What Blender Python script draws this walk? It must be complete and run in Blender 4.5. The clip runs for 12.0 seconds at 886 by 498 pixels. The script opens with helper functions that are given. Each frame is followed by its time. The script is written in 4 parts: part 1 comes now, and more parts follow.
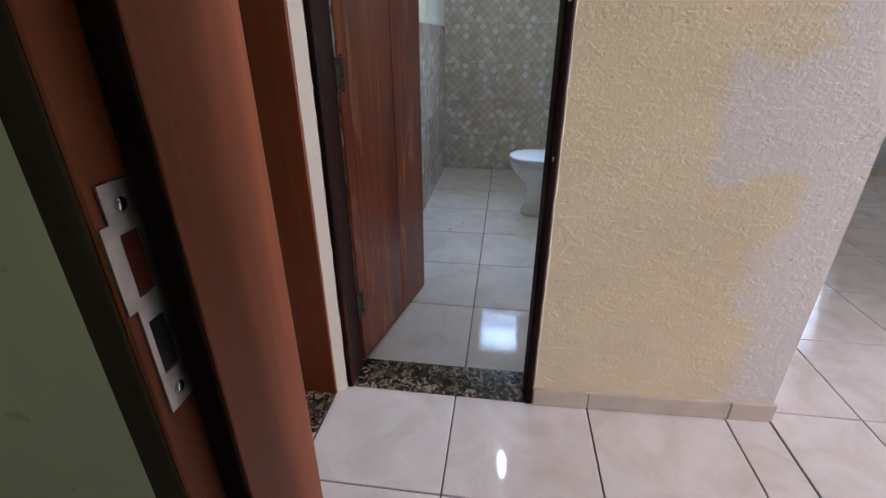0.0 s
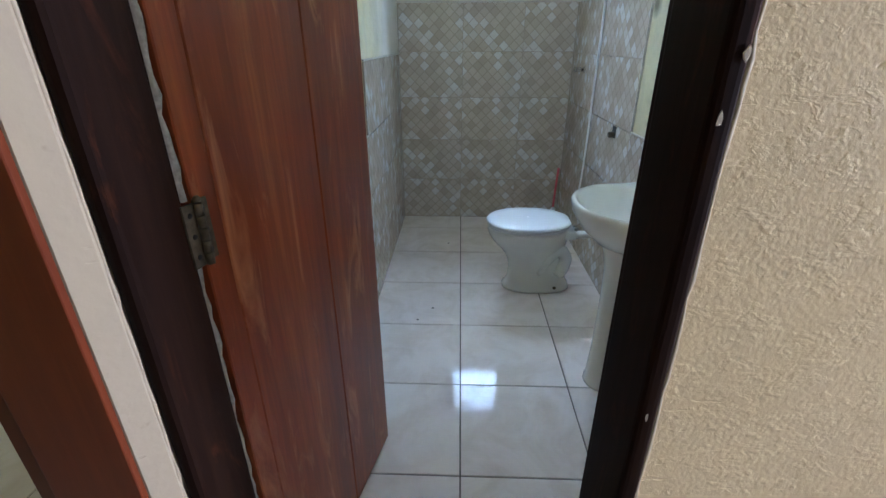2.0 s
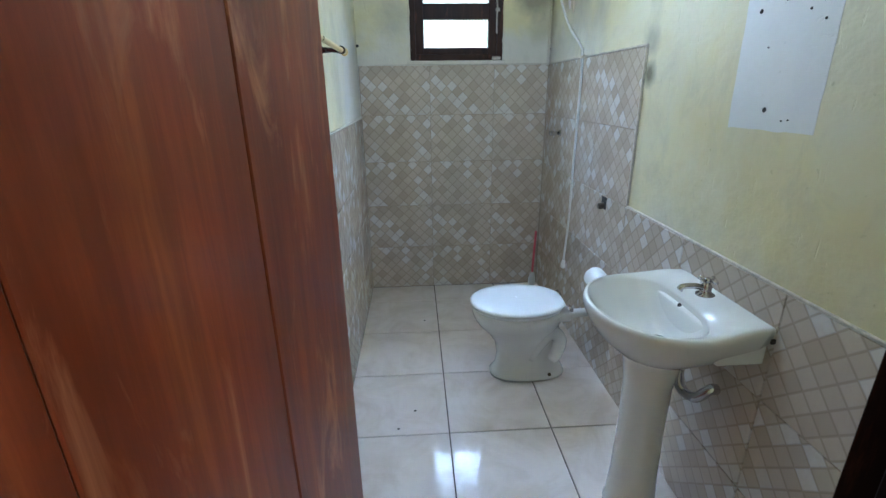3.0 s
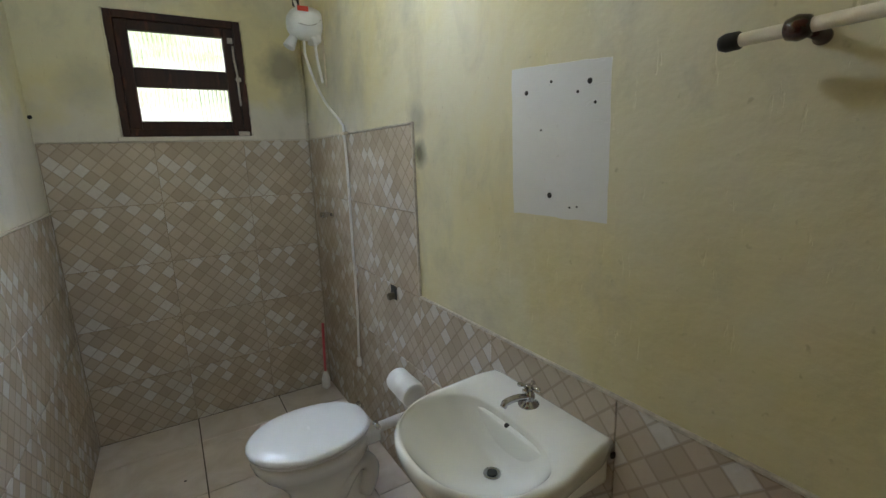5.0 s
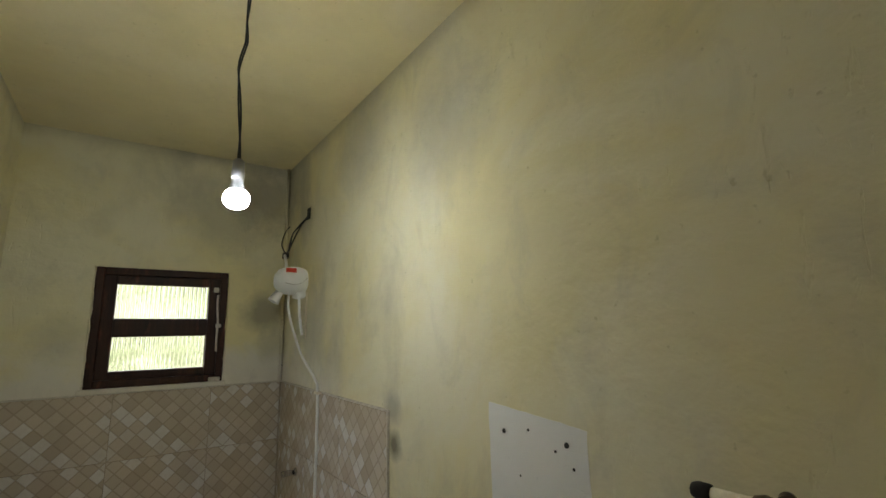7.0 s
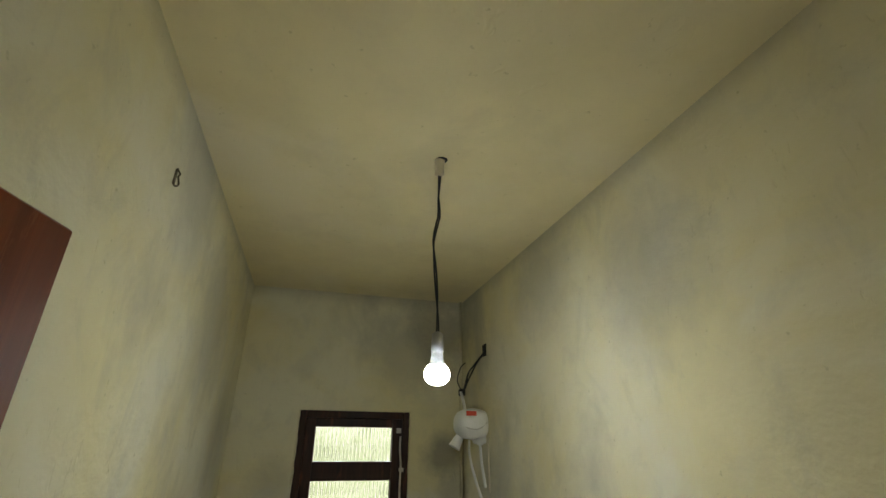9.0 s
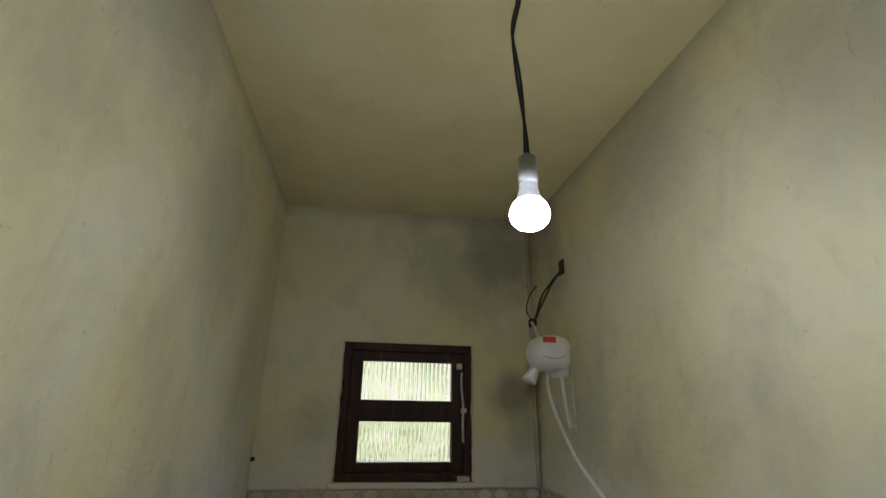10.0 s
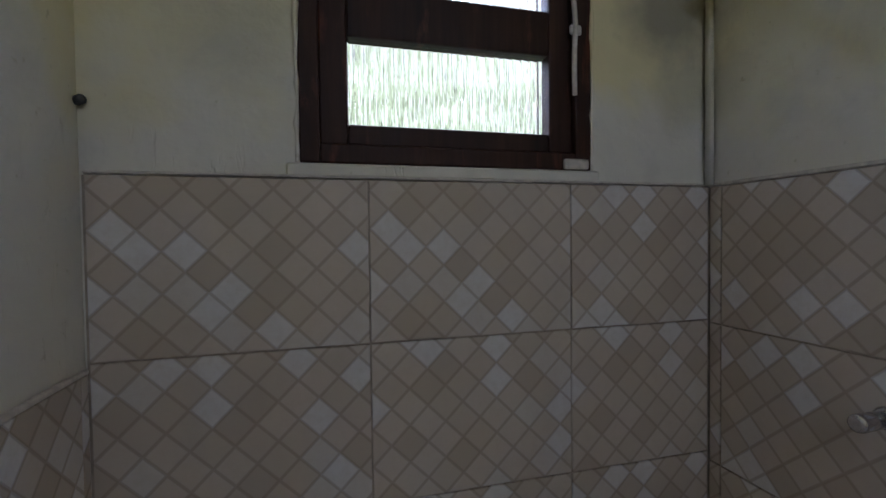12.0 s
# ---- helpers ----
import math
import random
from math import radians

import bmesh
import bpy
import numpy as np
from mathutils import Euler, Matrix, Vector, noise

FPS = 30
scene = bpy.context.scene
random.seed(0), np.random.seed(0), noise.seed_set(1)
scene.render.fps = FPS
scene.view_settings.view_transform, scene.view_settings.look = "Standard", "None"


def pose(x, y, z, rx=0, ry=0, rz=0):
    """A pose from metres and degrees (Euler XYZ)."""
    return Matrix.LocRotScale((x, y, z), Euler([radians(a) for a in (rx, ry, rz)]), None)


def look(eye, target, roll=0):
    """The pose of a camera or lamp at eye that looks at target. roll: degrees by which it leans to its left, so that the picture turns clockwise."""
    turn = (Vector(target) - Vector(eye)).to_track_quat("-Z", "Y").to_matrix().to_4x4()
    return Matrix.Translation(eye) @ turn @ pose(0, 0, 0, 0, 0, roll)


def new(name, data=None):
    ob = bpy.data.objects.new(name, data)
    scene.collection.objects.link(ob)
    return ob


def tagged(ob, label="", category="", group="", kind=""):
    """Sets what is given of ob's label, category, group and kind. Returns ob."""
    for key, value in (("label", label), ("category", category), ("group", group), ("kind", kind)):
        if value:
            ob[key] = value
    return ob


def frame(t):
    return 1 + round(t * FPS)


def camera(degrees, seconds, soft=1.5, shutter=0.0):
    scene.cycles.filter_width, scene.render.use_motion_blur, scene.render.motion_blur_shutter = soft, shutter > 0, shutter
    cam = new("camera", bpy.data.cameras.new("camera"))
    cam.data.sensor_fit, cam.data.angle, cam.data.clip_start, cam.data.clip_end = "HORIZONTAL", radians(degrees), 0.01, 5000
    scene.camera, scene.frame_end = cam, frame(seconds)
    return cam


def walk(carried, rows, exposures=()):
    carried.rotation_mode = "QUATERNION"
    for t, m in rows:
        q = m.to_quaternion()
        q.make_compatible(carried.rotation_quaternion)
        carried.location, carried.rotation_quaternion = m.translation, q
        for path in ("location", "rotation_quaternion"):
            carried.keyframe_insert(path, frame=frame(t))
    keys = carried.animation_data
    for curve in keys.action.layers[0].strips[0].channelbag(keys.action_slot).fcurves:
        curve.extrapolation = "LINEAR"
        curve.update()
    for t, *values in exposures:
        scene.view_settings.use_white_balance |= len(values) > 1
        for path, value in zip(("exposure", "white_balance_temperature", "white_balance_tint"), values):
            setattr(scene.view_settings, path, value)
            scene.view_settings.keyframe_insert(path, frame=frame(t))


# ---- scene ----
cam = camera(88.9, 12.0)
PATH = [
    (0, (0.106, 0.101, 1.118), (-0.135, 1.891, 0.258), 0.0),
    (0.5, (0.071, 0.249, 1.137), (-0.101, 2.017, 0.218), 0.1),
    (1, (0.033, 0.452, 1.18), (-0.098, 2.221, 0.256), 0.2),
    (1.5, (0.018, 0.646, 1.22), (-0.083, 2.434, 0.331), -0.1),
    (2, (-0.004, 0.837, 1.254), (-0.071, 2.653, 0.42), -0.1),
    (2.5, (-0.072, 1.021, 1.303), (-0.082, 2.875, 0.554), -0.3),
    (2.7, (-0.092, 1.082, 1.331), (-0.063, 2.95, 0.616), -0.5),
    (4.3, (-0.043, 1.509, 1.351), (0.603, 3.339, 0.868), -1.2),
    (4.5, (-0.022, 1.532, 1.346), (0.726, 3.326, 0.876), -1.4),
    (5, (0.04, 1.545, 1.386), (1.044, 3.225, 0.973), -2.0),
    (5.5, (0.068, 1.552, 1.468), (1.268, 3.13, 1.207), -2.1),
    (6, (0.086, 1.56, 1.555), (1.358, 3.103, 1.523), -2.0),
    (6.5, (0.062, 1.558, 1.649), (1.3, 3.12, 1.821), -1.5),
    (7, (0.034, 1.543, 1.746), (1.156, 3.16, 2.105), -1.0),
    (7.5, (-0.009, 1.507, 1.84), (0.93, 3.19, 2.378), -0.3),
    (7.7, (-0.029, 1.499, 1.845), (0.837, 3.192, 2.466), -0.2),
    (9.3, (-0.06, 1.74, 1.941), (0.352, 3.533, 2.726), 0.7),
    (9.5, (-0.03, 1.845, 1.928), (0.341, 3.653, 2.7), 0.8),
    (9.8, (-0.01, 2.02, 1.861), (0.33, 3.85, 2.593), 0.7),
    (10, (0.0, 2.128, 1.793), (0.291, 3.988, 2.467), 1.0),
    (10.5, (-0.052, 2.437, 1.612), (0.239, 4.372, 2.081), 0.6),
    (11, (-0.074, 2.761, 1.462), (0.216, 4.721, 1.731), 0.1),
    (11.5, (-0.08, 3.069, 1.426), (0.226, 5.044, 1.51), 0.1),
    (12, (-0.072, 3.373, 1.383), (0.444, 5.305, 1.33), -0.7),
]
walk(cam, [(t, look(eye, target, roll)) for t, eye, target, roll in PATH], [
    (0.0, 1.15, 5300, 19), (1.0, 1.25, 5200, 16), (2.0, 1.2, 5200, 13), (2.7, 1.5, 5200, 15), (4.5, 0.85, 6200, 15), (5.5, 0.55, 7000, 19), (7.0, 0.25, 7500, 17),
    (9.5, -0.1, 7400, 16), (10.5, -0.2, 6500, 28), (11.0, -0.2, 6400, 31), (11.5, -0.1, 5900, 33), (12.0, 0.05, 5700, 30)])

# ---- world and lights ----
world = bpy.data.worlds.new("World")
scene.world = world
world.use_nodes = True
wn = world.node_tree
sky = wn.nodes.new("ShaderNodeTexSky")
sky.sky_type, sky.sun_disc = "NISHITA", False
sky.sun_elevation, sky.sun_rotation = radians(55), radians(200)
wn.links.new(sky.outputs[0], wn.nodes["Background"].inputs[0])
wn.nodes["Background"].inputs[1].default_value = 0.14

sun = new("sun", bpy.data.lights.new("sun", "SUN"))
sun.data.energy, sun.data.angle, sun.data.color = 3.0, radians(0.6), (1.0, 0.95, 0.88)
sun.matrix_world = look((6, -12, 20), (0, 0, 0))


def area_light(name, centre, target, width, height, watts, colour):
    lamp = new(name, bpy.data.lights.new(name, "AREA"))
    lamp.data.shape, lamp.data.size, lamp.data.size_y = "RECTANGLE", width, height
    lamp.data.energy, lamp.data.color = watts, colour
    lamp.matrix_world = look(centre, target)
    return lamp


BULB_GLOW = 240.0
BACKDROP_GLOW = 1.5
area_light("daylight_bath_window", (0.18, 5.0, 2.85), (0.18, 4.0, 1.7), 1.7, 1.0, 235.0, (0.60, 0.79, 1.0))
area_light("daylight_bedroom_window", (-2.1, 4.55, 1.45), (-2.1, 2.0, 0.9), 1.0, 0.95, 9.5, (0.93, 0.98, 1.0))
area_light("daylight_hall_window", (3.1, 4.50, 1.45), (2.6, 2.0, 0.4), 0.55, 0.85, 2.5, (0.82, 0.92, 1.0))
# added lamp that lights the corridor through an assumed opening in the hall
area_light("daylight_entrance", (6.6, 0.42, 1.6), (0.0, 0.9, 0.6), 1.0, 2.0, 270.0, (1.0, 0.93, 0.94))
# added lamp for the rear room, at an assumed opening that is never seen
area_light("daylight_rear_window", (0.9, -2.95, 1.5), (0.4, 0.5, 0.8), 1.1, 1.0, 0.8, (1.0, 0.97, 0.95))


# ---- materials ----
class Mat:
    """A node material with small building blocks."""

    def __init__(self, name, rough=0.5, metal=0.0, coat=0.0, spec=0.5):
        self.m = bpy.data.materials.new(name)
        self.m.use_nodes = True
        self.t = self.m.node_tree
        self.b = self.t.nodes["Principled BSDF"]
        self.set("Roughness", rough), self.set("Metallic", metal), self.set("Coat Weight", coat)
        self.set("Specular IOR Level", spec)
        self.co = self.t.nodes.new("ShaderNodeTexCoord")

    def set(self, socket, v):
        s = self.b.inputs[socket]
        if isinstance(v, bpy.types.NodeSocket):
            self.t.links.new(v, s)
        else:
            s.default_value = (*v, 1) if isinstance(v, tuple) and len(v) == 3 else v

    def node(self, kind, ins=(), operation="", feature="", noise_dimensions=""):
        n = self.t.nodes.new("ShaderNode" + kind)
        if operation:
            n.operation = operation
        if feature:
            n.feature = feature
        if noise_dimensions:
            n.noise_dimensions = noise_dimensions
        for k, v in dict(ins).items():
            s = n.inputs[k]
            if isinstance(v, bpy.types.NodeSocket):
                self.t.links.new(v, s)
            else:
                s.default_value = (*v, 1) if s.type == "RGBA" and len(v) == 3 else v
        return n

    def where(self, scale=(1, 1, 1), world=False, rot=(0, 0, 0), shift=None):
        src = self.node("NewGeometry").outputs["Position"] if world else self.co.outputs["Object"]
        if shift is not None:
            src = self.node("VectorMath", {0: src, 1: shift}, operation="ADD").outputs[0]
        return self.node("Mapping", {"Vector": src, "Scale": scale, "Rotation": rot}).outputs[0]

    def noise(self, vec, scale, detail=4, rough=0.55, dist=0.0):
        return self.node("TexNoise", {"Vector": vec, "Scale": scale, "Detail": detail, "Roughness": rough, "Distortion": dist}).outputs[0]

    def ramp(self, fac, *stops):
        n = self.node("ValToRGB", {"Fac": fac})
        e = n.color_ramp.elements
        while len(e) < len(stops):
            e.new(0.5)
        for el, (p, c) in zip(e, stops):
            el.position, el.color = p, (*c, 1) if isinstance(c, tuple) else (c, c, c, 1)
        return n.outputs[0]

    def mix(self, fac, a, b, kind="MIX"):
        n = self.t.nodes.new("ShaderNodeMix")
        n.data_type, n.blend_type = "RGBA", kind
        for i, v in ((0, fac), (6, a), (7, b)):
            if isinstance(v, bpy.types.NodeSocket):
                self.t.links.new(v, n.inputs[i])
            else:
                n.inputs[i].default_value = (*v, 1) if isinstance(v, tuple) else v
        return n.outputs[2]

    def math(self, op, a, b=0.0, c=0.0):
        return self.node("Math", {0: a, 1: b, 2: c}, operation=op).outputs[0]

    def bump(self, height, strength=0.3, dist=0.01):
        self.set("Normal", self.node("Bump", {"Height": height, "Strength": strength, "Distance": dist}).outputs[0])


def plain(name, colour, rough=0.5, metal=0.0, coat=0.0, vary=0.12, scale=30, bump=0.05):
    m = Mat(name, rough, metal, coat)
    v = m.where()
    n = m.noise(v, scale)
    dark = tuple(c * (1 - vary) for c in colour)
    light = tuple(min(1, c * (1 + vary)) for c in colour)
    m.set("Base Color", m.ramp(n, (0.3, dark), (0.7, light)))
    m.set("Roughness", m.math("MULTIPLY_ADD", m.noise(v, scale * 0.4), 0.2, rough - 0.1))
    if bump:
        m.bump(n, bump, 0.002)
    return m.m


MOULD, DARK_GREY, DAMP = (0.10, 0.085, 0.055), (0.22, 0.20, 0.16), (0.36, 0.35, 0.29)
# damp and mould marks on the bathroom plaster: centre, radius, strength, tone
BLOTCHES = (((0.778, 2.91, 1.39), 0.06, 0.85, MOULD), ((0.778, 2.92, 1.50), 0.07, 0.5, DARK_GREY), ((0.66, 4.2, 1.86), 0.14, 0.75, DARK_GREY), ((0.72, 4.2, 1.70), 0.12, 0.5, DAMP),
            ((0.45, 4.2, 2.40), 0.30, 0.6, DAMP), ((0.65, 4.2, 2.52), 0.25, 0.6, DARK_GREY), ((0.76, 4.05, 2.65), 0.25, 0.6, DAMP), ((0.77, 3.2, 2.55), 0.30, 0.5, DAMP),
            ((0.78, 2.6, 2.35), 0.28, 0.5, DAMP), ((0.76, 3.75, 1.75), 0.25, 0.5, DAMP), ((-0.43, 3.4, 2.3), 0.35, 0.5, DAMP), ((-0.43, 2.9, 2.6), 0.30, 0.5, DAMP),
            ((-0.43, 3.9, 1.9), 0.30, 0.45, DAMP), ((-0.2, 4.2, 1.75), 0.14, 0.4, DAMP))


def plaster(name, base, stain, patch, patch_lo, patch_hi, coarse, stain_hi=0.72, lilac=None, touch=None, rough=1.0):
    """Painted hand-trowelled plaster: two tones of paint, grey damp blotches, trowel relief."""
    m = Mat(name, 0.62, spec=0.3)
    v = m.where(world=True)
    big = m.noise(v, 1.5, 5, 0.6, 0.6)
    tone = m.ramp(m.noise(v, 3.5, 3), (0.3, tuple(c * 0.88 for c in base)), (0.7, base))
    col = m.mix(m.ramp(big, (patch_lo, 0.0), (patch_hi, 1.0)), tone, patch)
    damp = m.noise(m.where((1, 1, 0.6), world=True, shift=(7.3, 2.1, 4.4)), 2.3, 6, 0.62, 0.4)
    col = m.mix(m.ramp(damp, (0.52, 0.0), (stain_hi, 0.7)), col, stain)
    if touch:
        p = m.node("SeparateXYZ", {0: m.node("NewGeometry").outputs["Position"]})
        wob = m.math("SUBTRACT", m.noise(m.where(world=True, shift=(1.3, 6.0, 2.7)), 4.0, 4, 0.6), 0.5)
        z = m.math("MULTIPLY", m.math("MULTIPLY_ADD", wob, 0.45, p.outputs[2]), 0.4)
        y = m.math("MULTIPLY", m.math("MULTIPLY_ADD", wob, 1.1, p.outputs[1]), 0.2)
        a = m.math("MULTIPLY", m.ramp(z, (0.635, 1.0), (0.68, 0.0)), m.ramp(y, (0.66, 0.0), (0.76, 0.58)))
        col = m.mix(a, col, touch)
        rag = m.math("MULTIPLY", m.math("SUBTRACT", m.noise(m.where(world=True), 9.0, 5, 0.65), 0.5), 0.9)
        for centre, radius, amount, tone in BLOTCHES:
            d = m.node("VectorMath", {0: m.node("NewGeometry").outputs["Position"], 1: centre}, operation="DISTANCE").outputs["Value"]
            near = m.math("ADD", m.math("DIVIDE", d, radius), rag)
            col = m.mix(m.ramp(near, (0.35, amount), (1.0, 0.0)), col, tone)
        mottle = m.noise(m.where((1, 1, 0.7), world=True, shift=(2.0, 9.0, 1.0)), 6.5, 7, 0.68, 0.7)
        col = m.mix(m.ramp(mottle, (0.52, 0.0), (0.76, 0.34)), col, DAMP)
        # darker band with a wavering edge along the top of the walls
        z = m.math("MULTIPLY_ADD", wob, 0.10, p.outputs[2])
        col = m.mix(m.ramp(m.math("MULTIPLY", z, 0.25), (0.662, 0.0), (0.679, 0.4)), col, DARK_GREY)
    if lilac:
        col = lilac_patches(m, col, lilac)
    specks = m.noise(v, 45, 2)
    col = m.mix(m.ramp(specks, (0.70, 0.0), (0.78, 0.5)), col, tuple(c * 0.55 for c in base))
    m.set("Base Color", col)
    grain = m.noise(v, 90 if rough == 1.0 else 125, 5, 0.6)
    trowel = m.noise(m.where((0.85, 0.85, 1.2), world=True), 17, 3, 0.5, 0.2)
    if rough != 1.0:
        trowel = m.ramp(m.noise(m.where((0.7, 0.7, 1.3), world=True, rot=(0, 0.4, 0)), 34, 5, 0.68, 0.3), (0.50, 0.0), (0.60, 1.0))
    swell = m.noise(v, 5, 3)
    strokes = m.ramp(m.noise(m.where((2.2, 2.2, 0.45) if touch else (0.45, 0.45, 2.2), world=True, rot=(0, 0.35, 0)), 26, 3, 0.6, 0.5), (0.63, 0.0), (0.70, 1.0))
    zone = m.ramp(m.noise(m.where(world=True, shift=(5.0, 1.0, 2.0)), 3.2, 2), (0.48, 0.0), (0.62, 1.0))
    hgt = m.math("ADD", m.math("MULTIPLY", grain, 0.16 if rough == 1.0 else 0.30), m.math("MULTIPLY", trowel, 0.75 if rough == 1.0 else 0.15))
    hgt = m.math("ADD", hgt, m.math("MULTIPLY", swell, 0.8 / rough))
    m.bump(m.math("SUBTRACT", hgt, m.math("MULTIPLY", m.math("MULTIPLY", strokes, zone), 0.85 if touch else 0.8)), coarse, 0.012)
    return m.m


def lilac_patches(m, col, lilac):
    """Two overlapping touch-ups with wandering edges towards the wall's free end."""
    p = m.node("SeparateXYZ", {0: m.node("NewGeometry").outputs["Position"]})
    wob = m.math("SUBTRACT", m.noise(m.where(world=True, shift=(3.1, 0.0, 1.7)), 4.5, 3, 0.5), 0.5)
    x = m.math("MULTIPLY_ADD", wob, 0.42, p.outputs[0])
    z = m.math("MULTIPLY_ADD", wob, 0.30, p.outputs[2])
    a = m.math("MULTIPLY", m.ramp(x, (0.56, 0.0), (0.62, 0.8)), m.ramp(m.math("MULTIPLY", z, 0.5), (0.53, 1.0), (0.545, 0.0)))
    a = m.math("MULTIPLY", a, m.ramp(m.math("MULTIPLY", z, 0.5), (0.375, 0.0), (0.385, 1.0)))
    return m.mix(m.math("MAXIMUM", a, m.ramp(x, (0.78, 0.0), (0.86, 0.85))), col, lilac)


def wood(name, dark, mid, light, rough, coat, grain_axis="z", wear=None, bump=0.12, spec=0.35):
    m = Mat(name, rough, 0.0, coat, spec)
    m.set("Coat Roughness", 0.12)
    sc = {"z": (1, 1, 0.06), "x": (0.06, 1, 1), "y": (1, 0.06, 1)}[grain_axis]
    rnd = m.node("ObjectInfo").outputs["Random"]
    off = m.node("CombineXYZ", {"X": m.math("MULTIPLY", rnd, 9.0), "Y": 0.0, "Z": m.math("MULTIPLY", rnd, 5.0)}).outputs[0]
    v = m.where(sc, shift=off)
    broad = m.noise(v, 9, 4, 0.6, 0.6)
    fine = m.noise(v, 60, 5, 0.65, 0.3)
    col = m.ramp(broad, (0.28, dark), (0.52, mid), (0.78, light))
    col = m.mix(m.ramp(fine, (0.42, 0.45), (0.62, 0.0)), col, dark)
    if wear:
        w = m.noise(m.where((1, 1, 0.22), shift=off), 14, 6, 0.65, 0.8)
        col = m.mix(m.ramp(w, (0.56, 0.0), (0.70, 0.8)), col, wear)
    m.set("Base Color", col)
    m.set("Roughness", m.math("MULTIPLY_ADD", broad, 0.25, rough - 0.1))
    m.bump(m.math("ADD", fine, broad), bump, 0.003)
    return m.m


def floor_tile_mat(name, base, cloud):
    m = Mat(name, 0.1, 0.0, 0.0, 0.32)
    rnd = m.node("ObjectInfo").outputs["Random"]
    off = m.node("CombineXYZ", {"X": m.math("MULTIPLY", rnd, 13.0), "Y": m.math("MULTIPLY", rnd, 7.0), "Z": rnd}).outputs[0]
    v = m.where((1, 2.2, 1), shift=off)
    n = m.noise(v, 4.5, 6, 0.62, 0.9)
    col = m.ramp(n, (0.32, cloud), (0.56, base), (0.8, tuple(min(1, c * 1.06) for c in base)))
    veins = m.noise(v, 16, 4, 0.7, 1.5)
    col = m.mix(m.ramp(veins, (0.6, 0.0), (0.75, 0.3)), col, cloud)
    dirt = m.noise(m.where(world=True), 120, 2)
    col = m.mix(m.ramp(dirt, (0.74, 0.0), (0.8, 0.35)), col, (0.25, 0.2, 0.15))
    m.set("Base Color", col)
    m.set("Roughness", m.ramp(m.noise(m.where(world=True), 7, 4), (0.35, 0.015), (0.7, 0.05)))
    m.bump(m.noise(m.where((1, 5, 1), world=True), 14, 3, 0.5), 0.06, 0.006)
    return m.m


def diamond_mat(name, whites, tans, line):
    """Glazed wall tile with a printed lattice of small diamonds of five tones."""
    m = Mat(name, 0.22, 0.0, 0.0, 0.5)
    rnd = m.node("ObjectInfo").outputs["Random"]
    p = m.node("SeparateXYZ", {0: m.co.outputs["Object"]})
    k = 1 / 0.0687
    # local x runs along the tile, local z up
    a = m.math("MULTIPLY", m.math("ADD", p.outputs[0], p.outputs[2]), k)
    b = m.math("MULTIPLY", m.math("SUBTRACT", p.outputs[0], p.outputs[2]), k)
    cell = m.node("CombineXYZ", {"X": m.math("FLOOR", a), "Y": m.math("FLOOR", b), "Z": m.math("MULTIPLY", m.math("FLOOR", m.math("MULTIPLY", rnd, 4)), 3.7)}).outputs[0]
    pick = m.node("TexWhiteNoise", {"Vector": cell}, noise_dimensions="3D").outputs["Value"]
    n = m.node("ValToRGB", {"Fac": pick})
    n.color_ramp.interpolation = "CONSTANT"
    tones = [tans[0], tans[1], whites[1], tans[1], tans[2], whites[0], tans[0], tans[1], tans[2]]
    e = n.color_ramp.elements
    while len(e) < len(tones):
        e.new(0.5)
    for i, c in enumerate(tones):
        e[i].position, e[i].color = i / len(tones), (*c, 1)
    col = n.outputs[0]
    v = m.where(world=True)
    col = m.mix(m.ramp(m.noise(v, 60, 5, 0.7), (0.4, 0.0), (0.7, 0.28)), col, tans[2])
    fa, fb = m.math("FRACT", a), m.math("FRACT", b)
    edge = None
    for f in (fa, fb):
        d = m.math("ABSOLUTE", m.math("SUBTRACT", f, 0.5))
        edge = d if edge is None else m.math("MAXIMUM", edge, d)
    lines = m.ramp(edge, (0.425, 0.0), (0.465, 1.0))
    col = m.mix(m.math("MULTIPLY", lines, 0.5), col, line)
    smear = m.noise(m.where((1, 1, 0.3), world=True), 3.0, 5, 0.6)
    col = m.mix(m.ramp(smear, (0.5, 0.0), (0.75, 0.3)), col, tuple(c * 0.75 for c in tans[2]))
    m.set("Base Color", col)
    m.set("Roughness", m.ramp(m.noise(v, 9, 4), (0.3, 0.10), (0.7, 0.22)))
    m.bump(m.math("SUBTRACT", 1.0, lines), 0.12, 0.002)
    return m.m


def granite_mat():
    m = Mat("brown_granite", 0.12)
    v = m.where(world=True)
    vo = m.node("TexVoronoi", {"Vector": m.mix(0.08, v, m.node("TexNoise", {"Vector": v, "Scale": 40.0}).outputs[1]), "Scale": 70.0}, feature="F1").outputs["Color"]
    grey = m.node("RGBToBW", {0: vo}).outputs[0]
    col = m.ramp(grey, (0.0, (0.012, 0.010, 0.009)), (0.45, (0.03, 0.022, 0.018)), (0.6, (0.20, 0.13, 0.07)), (0.72, (0.42, 0.33, 0.22)), (0.8, (0.06, 0.045, 0.035)))
    m.set("Base Color", m.mix(m.ramp(m.noise(v, 220, 2), (0.5, 0.0), (0.7, 0.4)), col, (0.015, 0.012, 0.012)))
    return m.m


def glass_mat():
    m = Mat("ribbed_glass", 0.03)
    m.set("Transmission Weight", 1.0), m.set("IOR", 1.45), m.set("Base Color", (0.97, 0.99, 0.98))
    m.bump(m.noise(m.where((1, 1, 0.15), world=True), 70, 3), 0.25, 0.004)
    return m.m


